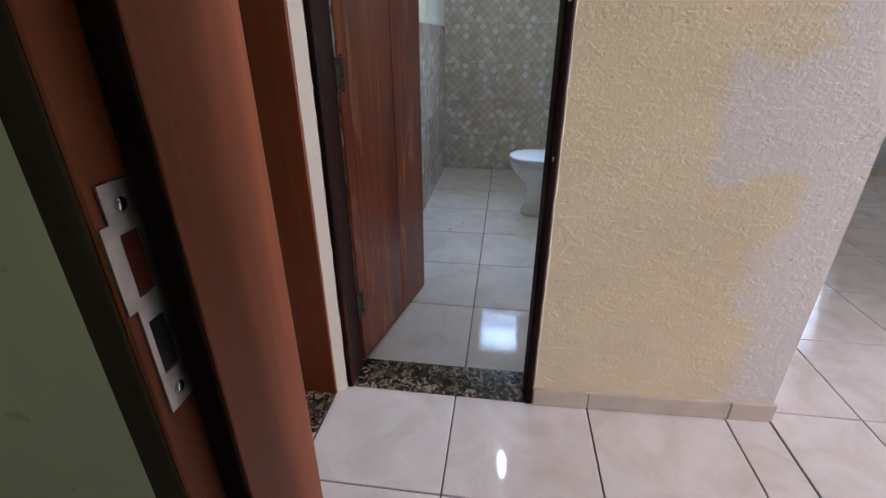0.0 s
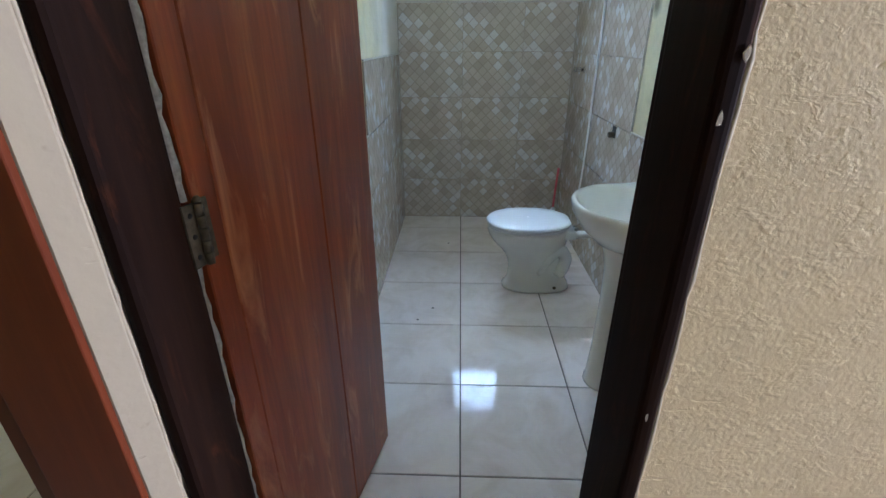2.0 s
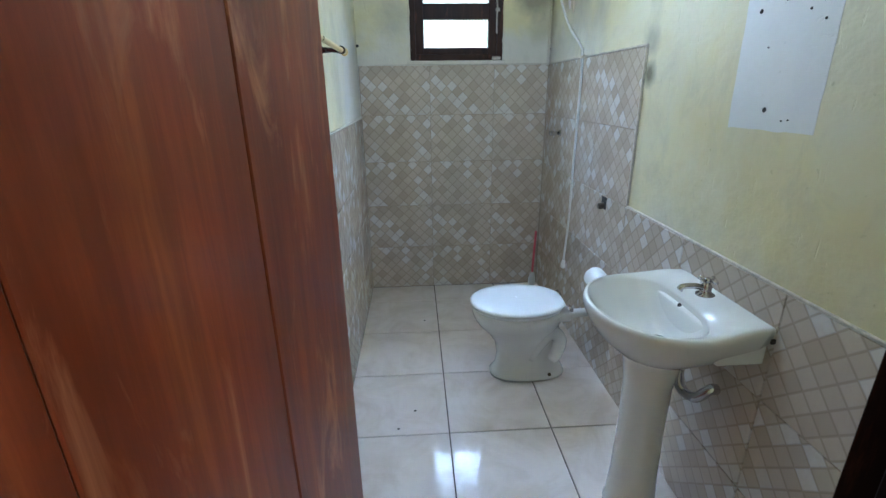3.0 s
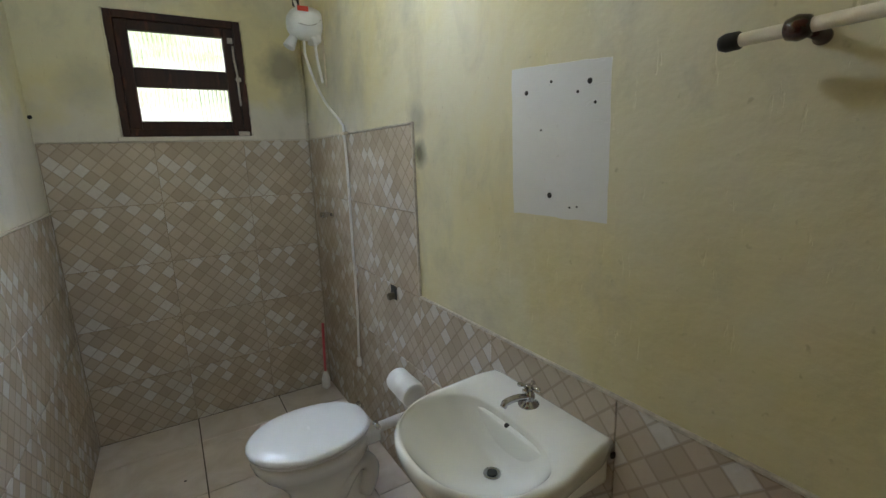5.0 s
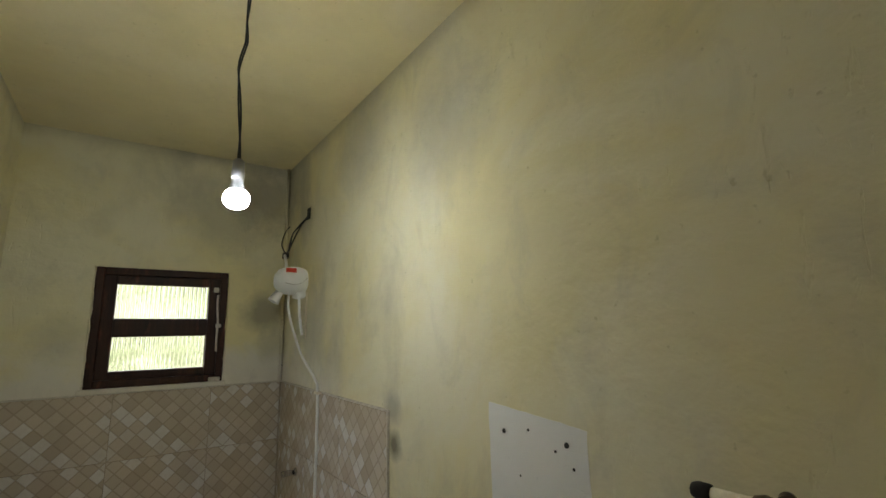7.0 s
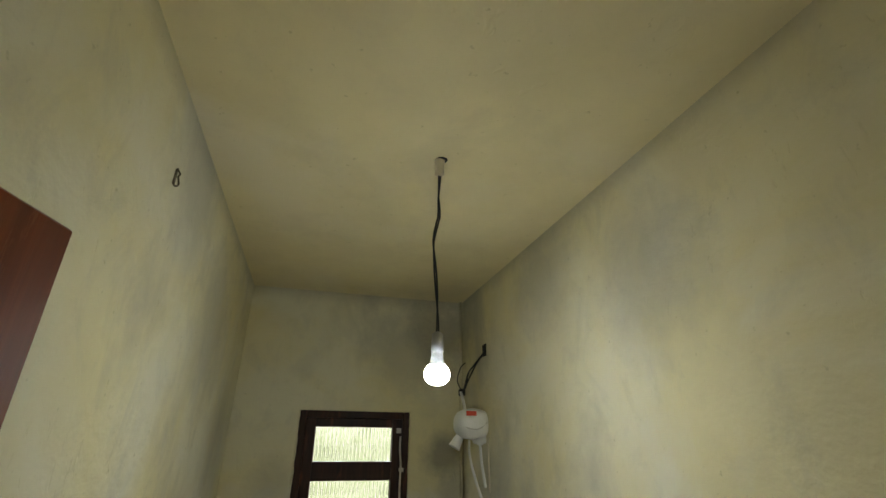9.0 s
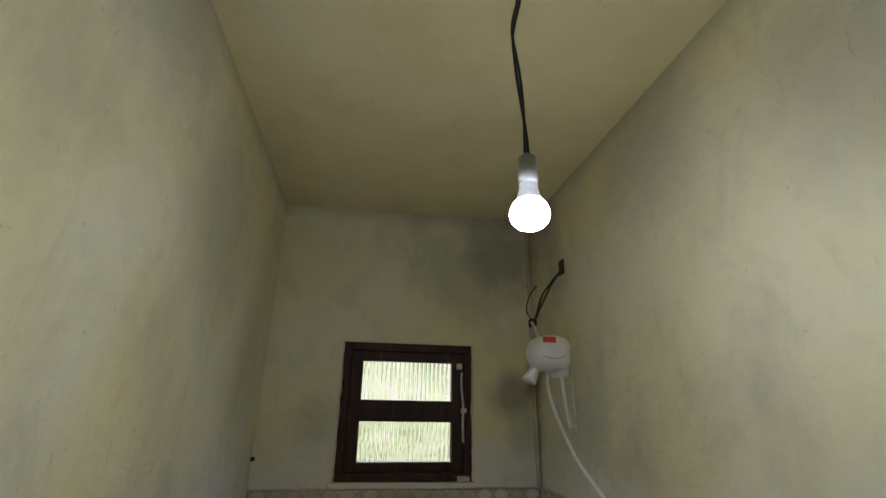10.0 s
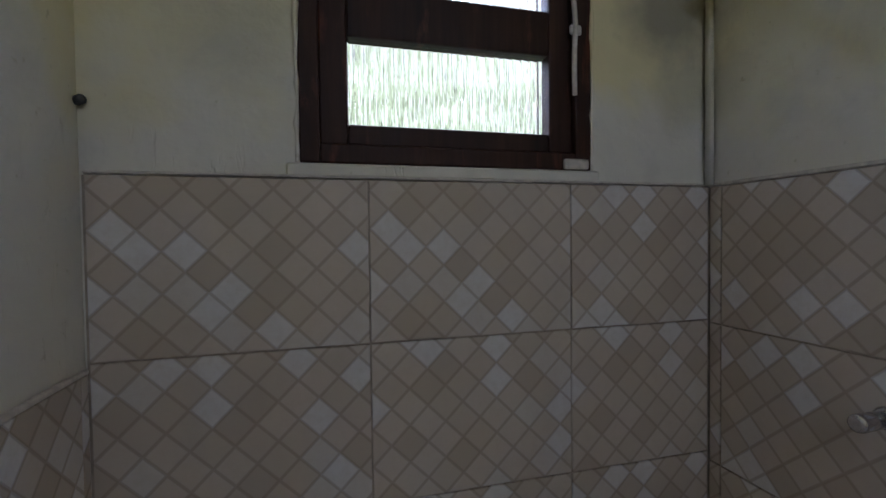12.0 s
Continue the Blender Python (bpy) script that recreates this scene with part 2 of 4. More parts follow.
def glow_mat(name, colour, strength):
    m = Mat(name, 0.4)
    m.set("Base Color", (0.9, 0.9, 0.9)), m.set("Emission Color", colour), m.set("Emission Strength", strength)
    return m.m


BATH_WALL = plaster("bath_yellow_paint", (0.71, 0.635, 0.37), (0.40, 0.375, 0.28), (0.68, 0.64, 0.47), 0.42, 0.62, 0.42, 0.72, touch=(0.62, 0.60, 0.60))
CEILING = plaster("ceiling_paint", (0.74, 0.64, 0.37), (0.50, 0.44, 0.29), (0.70, 0.62, 0.41), 0.5, 0.7, 0.16, 0.85)
CORRIDOR_WALL = plaster("corridor_cream_paint", (0.76, 0.61, 0.37), (0.66, 0.55, 0.37), (0.74, 0.59, 0.35), 0.5, 0.6, 0.34, 0.9, (0.68, 0.605, 0.54), rough=1.7)
# darker copy of the cream, dimmed to offset the strong light on the corner
CORNER_PLASTER = plaster("dimmed_corner_plaster", (0.42, 0.355, 0.25), (0.34, 0.285, 0.20), (0.39, 0.33, 0.24), 0.5, 0.6, 0.2, 0.9)
ROOM_WALL = plaster("bedroom_green_paint", (0.66, 0.64, 0.33), (0.52, 0.52, 0.30), (0.62, 0.62, 0.34), 0.5, 0.7, 0.25, 0.9)
HALL_WALL = plaster("hall_grey_paint", (0.50, 0.49, 0.46), (0.40, 0.40, 0.38), (0.46, 0.45, 0.43), 0.5, 0.7, 0.25, 0.9)
PATCH = plaster("white_paint_patch", (0.74, 0.74, 0.73), (0.67, 0.67, 0.65), (0.72, 0.72, 0.72), 0.5, 0.7, 0.2, 0.9)
RED_WOOD = wood("varnished_red_wood", (0.15, 0.024, 0.007), (0.33, 0.066, 0.015), (0.52, 0.145, 0.032), 0.32, 0.15, wear=(0.56, 0.21, 0.085))
JAMB_WOOD = wood("red_brown_jamb_wood", (0.085, 0.015, 0.0045), (0.13, 0.026, 0.007), (0.165, 0.038, 0.011), 0.42, 0.0, bump=0.06, spec=0.25)
REAR_WOOD = wood("light_brown_jamb_wood", (0.165, 0.043, 0.015), (0.26, 0.074, 0.026), (0.33, 0.105, 0.040), 0.5, 0.0, bump=0.06, spec=0.25)
WINDOW_WOOD = wood("brown_window_wood", (0.014, 0.006, 0.004), (0.042, 0.017, 0.009), (0.072, 0.029, 0.014), 0.5, 0.0, wear=(0.13, 0.042, 0.02), spec=0.2)
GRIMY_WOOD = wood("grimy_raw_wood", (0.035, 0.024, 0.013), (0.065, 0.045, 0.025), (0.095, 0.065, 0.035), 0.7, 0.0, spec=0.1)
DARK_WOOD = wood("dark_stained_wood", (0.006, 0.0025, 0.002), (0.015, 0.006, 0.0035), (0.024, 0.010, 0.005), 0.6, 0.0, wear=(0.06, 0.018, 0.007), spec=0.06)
FLOOR_TILE = floor_tile_mat("cream_floor_tile", (0.73, 0.65, 0.585), (0.62, 0.53, 0.45))
GROUT = plain("dark_grout", (0.085, 0.065, 0.05), 0.9, vary=0.35, scale=40)
WALL_GROUT = plain("beige_grout", (0.33, 0.27, 0.215), 0.85, vary=0.25, scale=40)
DIAMOND = diamond_mat("diamond_wall_tile", ((0.66, 0.63, 0.60), (0.585, 0.535, 0.475)), ((0.51, 0.43, 0.345), (0.55, 0.47, 0.385), (0.46, 0.38, 0.295)), (0.27, 0.21, 0.16))
SKIRT = plain("beige_tile_skirting", (0.52, 0.42, 0.32), 0.35, vary=0.12, scale=9)
GRANITE = granite_mat()
CERAMIC = plain("white_glazed_ceramic", (0.80, 0.80, 0.77), 0.14, coat=0.5, vary=0.03, scale=6, bump=0)
SEAT_PLASTIC = plain("white_seat_plastic", (0.80, 0.82, 0.84), 0.25, vary=0.02, scale=8, bump=0)
# bulb plastic greyed below white so the neck looks dim beside the globe
NECK_PLASTIC = plain("dimmed_bulb_plastic", (0.26, 0.26, 0.27), 0.5, vary=0.08, scale=40, bump=0)
WHITE_PLASTIC = plain("white_plastic", (0.76, 0.76, 0.74), 0.35, vary=0.05, scale=20, bump=0)
CHROME = plain("worn_chrome", (0.55, 0.55, 0.57), 0.18, 1.0, vary=0.15, scale=60, bump=0)
STEEL = plain("brushed_steel_plate", (0.52, 0.50, 0.47), 0.38, 1.0, vary=0.25, scale=50)
OLD_STEEL = plain("tarnished_hinge_steel", (0.13, 0.105, 0.07), 0.55, 0.7, vary=0.4, scale=70)
BRASS = plain("polished_brass", (0.80, 0.62, 0.30), 0.30, 1.0, vary=0.15, scale=40, bump=0)
CREAM_ROD = plain("cream_painted_rod", (0.66, 0.58, 0.44), 0.4, vary=0.12, scale=30)
RED_BROWN = plain("red_brown_lacquer", (0.045, 0.010, 0.007), 0.2, coat=0.4, vary=0.25, scale=60, bump=0)
BLACK = plain("black_void", (0.012, 0.011, 0.010), 0.7, vary=0.4, scale=90)
BLACK_WIRE = plain("black_cable", (0.014, 0.015, 0.02), 0.4, vary=0.3, scale=90)
PINK = plain("pink_plastic", (0.72, 0.12, 0.16), 0.35, vary=0.1, scale=40)
RED_LABEL = plain("red_label", (0.62, 0.06, 0.03), 0.4, vary=0.1, scale=60)
MORTAR = plain("rough_grey_mortar", (0.40, 0.37, 0.33), 0.9, vary=0.25, scale=120, bump=0.6)
PAINT_DROPS = plain("old_white_paint", (0.52, 0.47, 0.40), 0.7, vary=0.2, scale=60)
GLASS = glass_mat()
BULB = glow_mat("lit_bulb", (0.74, 0.90, 1.0), BULB_GLOW)
LEAF = plain("leaf_green", (0.07, 0.16, 0.025), 0.6, vary=0.5, scale=6)


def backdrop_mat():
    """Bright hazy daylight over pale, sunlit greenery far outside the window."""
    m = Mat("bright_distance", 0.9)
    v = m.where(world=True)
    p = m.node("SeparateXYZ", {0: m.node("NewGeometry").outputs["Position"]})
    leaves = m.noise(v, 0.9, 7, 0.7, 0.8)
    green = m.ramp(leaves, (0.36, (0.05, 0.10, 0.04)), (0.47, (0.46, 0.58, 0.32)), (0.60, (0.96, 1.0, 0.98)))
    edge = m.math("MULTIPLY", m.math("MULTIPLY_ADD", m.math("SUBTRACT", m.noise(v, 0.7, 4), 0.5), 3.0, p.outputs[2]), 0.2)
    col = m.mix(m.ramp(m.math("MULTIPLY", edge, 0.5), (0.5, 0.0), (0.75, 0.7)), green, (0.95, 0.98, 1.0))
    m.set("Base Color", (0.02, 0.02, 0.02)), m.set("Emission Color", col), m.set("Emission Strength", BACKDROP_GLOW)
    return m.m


BACKDROP = backdrop_mat()
GRASS = plain("lawn", (0.09, 0.15, 0.035), 0.9, vary=0.5, scale=5)


# ---- mesh helpers ----
def box(bm, x0, x1, y0, y1, z0, z1, bevel=0.0, seg=1):
    r = bmesh.ops.create_cube(bm, size=1, matrix=Matrix.Translation(((x0 + x1) / 2, (y0 + y1) / 2, (z0 + z1) / 2)) @ Matrix.Diagonal((x1 - x0, y1 - y0, z1 - z0, 1)))
    if bevel:
        edges = list({e for v in r["verts"] for e in v.link_edges})
        bmesh.ops.bevel(bm, geom=edges, offset=bevel, segments=seg, affect="EDGES", profile=0.6)
    return bm


def rings(bm, loops, cap=True, closed=False):
    """Skin a row of vertex loops of equal length."""
    rows = [[bm.verts.new(p) for p in loop] for loop in loops]
    n = len(rows[0])
    pairs = list(zip(rows, rows[1:])) + ([(rows[-1], rows[0])] if closed else [])
    for a, b in pairs:
        for i in range(n):
            f = bm.faces.new((a[i], a[(i + 1) % n], b[(i + 1) % n], b[i]))
            f.smooth = True
    if cap and not closed:
        bm.faces.new(list(reversed(rows[0])))
        bm.faces.new(rows[-1])
    return bm


def circle(c, r, n, u, v):
    return [c + u * (r * math.cos(2 * math.pi * i / n)) + v * (r * math.sin(2 * math.pi * i / n)) for i in range(n)]


def lathe(bm, base, axis, profile, n=20):
    """profile: (distance along the axis, radius)."""
    base, axis = Vector(base), Vector(axis).normalized()
    u = axis.orthogonal().normalized()
    v = axis.cross(u)
    return rings(bm, [circle(base + axis * h, max(r, 0.0004), n, u, v) for h, r in profile])


def tube(bm, pts, r, n=8):
    pts = [Vector(p) for p in pts]
    u = None
    loops = []
    for i, p in enumerate(pts):
        d = (pts[min(i + 1, len(pts) - 1)] - pts[max(i - 1, 0)]).normalized()
        u = d.orthogonal().normalized() if u is None else (u - d * u.dot(d)).normalized()
        loops.append(circle(p, r(i / (len(pts) - 1)) if callable(r) else r, n, u, d.cross(u)))
    return rings(bm, loops)


def smooth_path(ctrl, steps=8):
    """Catmull-Rom through control points."""
    c = [Vector(p) for p in ctrl]
    c = [2 * c[0] - c[1]] + c + [2 * c[-1] - c[-2]]
    out = []
    for i in range(1, len(c) - 2):
        for k in range(steps):
            t = k / steps
            out.append(0.5 * (2 * c[i] + (c[i + 1] - c[i - 1]) * t + (2 * c[i - 1] - 5 * c[i] + 4 * c[i + 1] - c[i + 2]) * t * t + (3 * c[i] - c[i - 1] - 3 * c[i + 1] + c[i + 2]) * t ** 3))
    return out + [c[-2]]


def mesh(name, bm, material):
    bmesh.ops.recalc_face_normals(bm, faces=bm.faces)
    me = bpy.data.meshes.new(name)
    bm.to_mesh(me)
    bm.free()
    me.materials.append(material)
    return me


def part(name, bm, material, parent, label=""):
    ob = new(name, mesh(name, bm, material))
    ob.parent = parent
    return tagged(ob, label)


def solid(name, bm, material, label="", category="", kind="", group=""):
    return tagged(new(name, mesh(name, bm, material)), label, category, group, kind)


def thing(name, m, label, category, group="", kind=""):
    ob = new(name)
    ob.matrix_world = m
    ob.empty_display_size = 0.05
    return tagged(ob, label, category, group, kind)


def bm_box(*a, **k):
    return box(bmesh.new(), *a, **k)


def boxes(*rows):
    bm = bmesh.new()
    for r in rows:
        box(bm, *r)
    return bm


# ---- setting ----
TOP = 2.717
EAST = pose(0.785, 1.5, 0, 0, 0, 0.4)      # the bathroom's long wall: local y along it, local -x into the room
FRONT = pose(0.245, 1.276, 0, 0, 0, 2.0)   # the corridor's end wall, a little out of square

wall = dict(kind="structure", category="wall")
e = solid("wall_front", boxes((0, 0.748, 0, 0.13, 0, TOP)), CORRIDOR_WALL, "cream painted rough plaster wall with lilac repainted patches", **wall)
e.matrix_world = FRONT
solid("wall_front_door_side", boxes((-0.42, -0.389, 1.270, 1.41, 0, TOP), (-0.389, 0.2445, 1.272, 1.41, 2.12, TOP)), CORRIDOR_WALL, "cream painted rough plaster round the door frame", **wall)
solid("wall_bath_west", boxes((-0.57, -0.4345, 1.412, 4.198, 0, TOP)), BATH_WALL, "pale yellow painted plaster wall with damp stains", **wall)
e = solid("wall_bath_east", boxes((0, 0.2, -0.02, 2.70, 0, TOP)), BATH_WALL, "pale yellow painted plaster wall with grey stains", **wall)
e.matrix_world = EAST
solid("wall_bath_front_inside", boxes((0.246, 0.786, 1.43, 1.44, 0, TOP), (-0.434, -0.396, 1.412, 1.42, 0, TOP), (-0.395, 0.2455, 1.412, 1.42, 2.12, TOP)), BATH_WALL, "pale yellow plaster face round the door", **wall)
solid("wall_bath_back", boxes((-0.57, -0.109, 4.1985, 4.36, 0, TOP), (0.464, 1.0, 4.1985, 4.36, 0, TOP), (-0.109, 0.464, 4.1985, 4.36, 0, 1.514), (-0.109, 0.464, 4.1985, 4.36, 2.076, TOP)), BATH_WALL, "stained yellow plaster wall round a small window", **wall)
solid("ceiling", bm_box(-4.1, 4.7, -3.2, 4.8, TOP, TOP + 0.12), CEILING, "ochre yellow painted slab ceiling with damp edges", "ceiling", "structure")
solid("floor", bm_box(-4.1, 4.7, -3.2, 4.8, -0.15, -0.005), GROUT, "dark grout bed under cream floor tiles", "floor", "structure")
# corridor's side wall with the bedroom doorway, then the bedroom
solid("wall_corridor_west", boxes((-0.57, -0.4205, 1.2625, 1.411, 0, TOP), (-0.57, -0.42, 0.412, 0.49, 0, TOP), (-0.57, -0.42, 0.49, 1.262, 2.12, TOP)), CORRIDOR_WALL, "cream painted plaster wall beside the doorway", **wall)
bm = bmesh.new()
rings(bm, [[Vector((x, y, z)) for x, y in ((-0.426, 1.237), (-0.4135, 1.237), (-0.3895, 1.2595), (-0.3895, 1.2695), (-0.426, 1.2695))] for z in (0.0, TOP)])
for f in bm.faces:
    f.smooth = False
solid("wall_corner_plaster", bm, CORNER_PLASTER, "cream plaster filling the corner between two door frames", **wall)
solid("wall_bedroom_back", boxes((-3.9, -2.72, 4.46, 4.61, 0, TOP), (-1.62, -0.571, 4.46, 4.61, 0, TOP), (-2.72, -1.62, 4.46, 4.61, 0, 0.93), (-2.72, -1.62, 4.46, 4.61, 1.96, TOP)), ROOM_WALL, "yellow green painted bedroom wall", **wall)
solid("wall_bedroom_west", bm_box(-3.82, -3.68, 0.412, 4.459, 0, TOP), ROOM_WALL, "yellow green painted bedroom wall", **wall)
solid("wall_bedroom_east", bm_box(-0.70, -0.571, 4.199, 4.459, 0, TOP), ROOM_WALL, "yellow green painted bedroom wall", **wall)
# wall with the doorway that the walk starts in
solid("wall_rear_doorway", boxes((-3.82, -0.1112, 0.2785, 0.4105, 0, TOP), (0.686, 1.0, 0.283, 0.4105, 0, TOP), (-0.111, 0.686, 0.283, 0.4105, 2.12, TOP)), ROOM_WALL, "dull green painted wall round the doorway", **wall)
solid("wall_rear_room_west", bm_box(-2.1, -1.98, -3.0, 0.282, 0, TOP), ROOM_WALL, "green painted rear room wall", **wall)
solid("wall_rear_room_east", bm_box(1.8, 1.92, -3.0, -0.2, 0, TOP), ROOM_WALL, "green painted rear room wall", **wall)
solid("wall_rear_room_end", boxes((1.001, 4.6, -0.2, -0.08, 0, TOP)), HALL_WALL, "grey painted hall wall", **wall)
solid("wall_rear_room_side", boxes((1.001, 1.12, -0.079, 0.41, 0, TOP)), HALL_WALL, "grey painted hall wall", **wall)
# unseen wall; its opening is assumed, for the added rear lamp
solid("wall_rear_room_back", boxes((-2.1, 0.35, -3.12, -3.001, 0, TOP), (1.45, 1.92, -3.12, -3.001, 0, TOP), (0.35, 1.45, -3.12, -3.001, 0, 1.0), (0.35, 1.45, -3.12, -3.001, 2.0, TOP)), ROOM_WALL, "green painted unseen wall with an assumed opening", **wall)
# hall
solid("wall_hall_back", boxes((1.001, 2.8, 4.42, 4.55, 0, TOP), (3.4, 4.6, 4.42, 4.55, 0, TOP), (2.8, 3.4, 4.42, 4.55, 0, 1.0), (2.8, 3.4, 4.42, 4.55, 1.9, TOP)), HALL_WALL, "grey painted hall wall with a window opening", **wall)
solid("wall_hall_side", boxes((0.992, 1.0, 1.44, 4.42, 0, TOP)), HALL_WALL, "grey painted hall wall", **wall)
# opening assumed, left free for the added corridor lamp
solid("wall_hall_east", boxes((4.48, 4.6, 1.0, 4.419, 0, TOP), (4.48, 4.6, -0.07, 1.0, 2.3, TOP)), HALL_WALL, "grey painted hall wall beside an assumed opening", **wall)
# outdoors
solid("ground", bm_box(-400, 400, -400, 400, -0.6, -0.16), GRASS, "green lawn reaching the horizon", "ground", "structure")


def granite_sill(name, x0, x1, y0, y1):
    return solid(name, bm_box(x0, x1, y0, y1, -0.01, 0.009, bevel=0.002), GRANITE, "speckled brown granite threshold slab", "threshold", "structure")


granite_sill("threshold_bath", -0.364, 0.221, 1.274, 1.419)
granite_sill("threshold_bedroom", -0.56, -0.421, 0.53, 1.224)


# ---- doors ----
def post(bm, x0, x1, y0, y1, z0, z1, bev=0.008):
    return box(bm, x0, x1, y0, y1, z0, z1, bev, 3)


df = thing("door_frame", pose(0, 0, 0), "dark stained wooden door frame with chipped edges", "door frame", kind="structure")
bm = post(bmesh.new(), -0.389, -0.365, 1.264, 1.388, 0.0, 2.12, 0.011)
box(bm, -0.3885, -0.384, 1.386, 1.422, 0.0, 2.12, 0.002, 1)
part("hinge_post", bm, DARK_WOOD, df)
bm = post(bmesh.new(), 0.222, 0.246, 1.268, 1.40, 0.0, 2.12, 0.008)
box(bm, 0.232, 0.246, 1.398, 1.432, 0.0, 2.12, 0.003, 1)
part("latch_post", bm, DARK_WOOD, df)
part("head", post(bmesh.new(), -0.364, 0.221, 1.266, 1.425, 2.085, 2.12), DARK_WOOD, df)


def hinge(parent, z):
    """Local to the leaf: x along it, hinge pin at the origin."""
    bm = bmesh.new()
    for k in range(5):
        lathe(bm, (0.0, -0.012, z - 0.045 + k * 0.018), (0, 0, 1), [(0, 0.006), (0.0165, 0.006)], 10)
    lathe(bm, (0.0, -0.012, z + 0.046), (0, 0, 1), [(0, 0.004), (0.003, 0.0065), (0.008, 0.003)], 10)
    box(bm, 0.003, 0.026, -0.0035, 0.001, z - 0.045, z + 0.045)
    box(bm, -0.024, -0.003, -0.0085, -0.005, z - 0.045, z + 0.045)
    h = part("hinge", bm, OLD_STEEL, parent, "tarnished steel butt hinge")
    for dz in (-0.03, 0.0, 0.03):
        for dx in (-0.014, 0.015):
            y = -0.0085 if dx < 0 else -0.0035
            part("screw", lathe(bmesh.new(), (dx, y, z + dz), (0, -1, 0), [(0, 0.004), (0.001, 0.0035), (0.0012, 0.001)], 8), BLACK, h)
    return h


def ragged_bead(name, x, y, z0, z1, r, material, label, seed):
    """Uneven hand-smeared bead of plaster running up a joint."""
    rng = random.Random(seed)
    n = int((z1 - z0) / 0.022)
    loops = []
    for i in range(n + 1):
        k = r * (0.55 + 0.75 * rng.random())
        c = Vector((x + r * rng.uniform(-0.35, 0.35), y + r * rng.uniform(-0.2, 0.2), z0 + (z1 - z0) * i / n))
        loops.append([c + Vector((k * math.cos(a), k * math.sin(a), 0)) for a in (2 * math.pi * q / 7 for q in range(7))])
    return solid(name, rings(bmesh.new(), loops), material, label, "trim", "structure")


def paint_chips(parent, x, y, spread, zs, seed):
    rng = random.Random(seed)
    for z in zs:
        c = Vector((x + rng.uniform(-spread, spread), y, z))
        w, h = rng.uniform(0.002, 0.0045), rng.uniform(0.003, 0.011)
        bm = bmesh.new()
        rim = [Vector((w * math.cos(a) * rng.uniform(0.6, 1.2), 0, h * math.sin(a) * rng.uniform(0.6, 1.2))) for a in (2 * math.pi * q / 8 for q in range(8))]
        rings(bm, [[c + v for v in rim], [c + v * 0.8 + Vector((0, -0.0009, 0)) for v in rim]])
        part("paint_chip", bm, PAINT_DROPS, parent, "fleck of old white paint")


ragged_bead("joint_plaster_latch_side", 0.2485, 1.2765, 0.07, 2.1, 0.004, CORNER_PLASTER, "ragged plaster edge beside the dark frame", 3)
ragged_bead("joint_plaster_hinge_side", -0.3905, 1.2655, 0.0, 2.1, 0.0035, CORNER_PLASTER, "ragged plaster edge beside the dark frame", 5)
ragged_bead("gap_mortar", -0.3725, 1.3955, 1.062, 1.75, 0.0085, MORTAR, "rough grey mortar squeezed into the hinge gap", 8)
ragged_bead("gap_mortar", -0.3745, 1.3955, 0.31, 0.965, 0.006, MORTAR, "rough grey mortar squeezed into the hinge gap", 9)
paint_chips(df, 0.236, 1.2676, 0.007, (0.83, 1.19, 1.245), 4)

# leaf of the bathroom door, standing open against the room's west side
LEAF_POSE = pose(-0.364, 1.400, 0.0, 0, 0, 77.8)
leaf = thing("bath_door", LEAF_POSE, "open varnished red brown plank door with worn streaks", "door")
W, H = 0.597, 2.07
for name, a, b in (("edge_rail", 0.004, 0.052), ("plank", 0.053, 0.341), ("plank", 0.344, W)):
    part(name, bm_box(a, b, 0.0, 0.033, 0.012, H, bevel=0.002), RED_WOOD, leaf)
part("groove_backing", bm_box(0.01, W - 0.01, 0.008, 0.025, 0.02, H - 0.01), DARK_WOOD, leaf)
for z in (0.26, 1.015, 1.80):
    hinge(leaf, z)


def strike_plate(name, m):
    """Steel plate with two cut-outs: local x across, local z up, front at -y."""
    s = thing(name, m, "brushed steel strike plate with two slots", "strike plate")
    xs, zs = (-0.0165, -0.0105, -0.0065, 0.0065, 0.0105), (-0.072, -0.045, -0.008, 0.002, 0.008, 0.045, 0.052, 0.072)
    bm = bmesh.new()
    grid = {(i, k): bm.verts.new((x, -0.0016, z)) for i, x in enumerate(xs) for k, z in enumerate(zs)}
    faces = []
    for i in range(4):
        for k in range(7):
            tab, slot = i == 0, i == 2
            if (tab and k not in (3, 4, 5)) or (slot and k in (1, 4)):
                continue
            faces.append(bm.faces.new([grid[q] for q in ((i, k), (i + 1, k), (i + 1, k + 1), (i, k + 1))]))
    bmesh.ops.delete(bm, geom=[v for v in bm.verts if not v.link_faces], context="VERTS")
    up = bmesh.ops.extrude_face_region(bm, geom=faces)
    bmesh.ops.translate(bm, verts=[v for v in up["geom"] if isinstance(v, bmesh.types.BMVert)], vec=(0, 0.0016, 0))
    part("plate", bm, STEEL, s)
    part("slot", bm_box(-0.006, 0.006, -0.0005, 0.0, 0.009, 0.044), JAMB_WOOD, s)
    part("slot", bm_box(-0.006, 0.006, -0.0005, 0.0, -0.044, -0.009), BLACK, s)
    for z in (0.06, -0.06):
        part("screw", lathe(bmesh.new(), (0, -0.0015, z), (0, -1, 0), [(0, 0.0042), (0.001, 0.0036), (0.0012, 0.001)], 12), CHROME, s)
    return s


bf = thing("bedroom_door_frame", pose(0, 0, 0), "red brown wooden door frame with a steel strike plate", "door frame", kind="structure")
bm = post(bmesh.new(), -0.536, -0.4145, 1.226, 1.2365, 0, 2.12, 0.003)
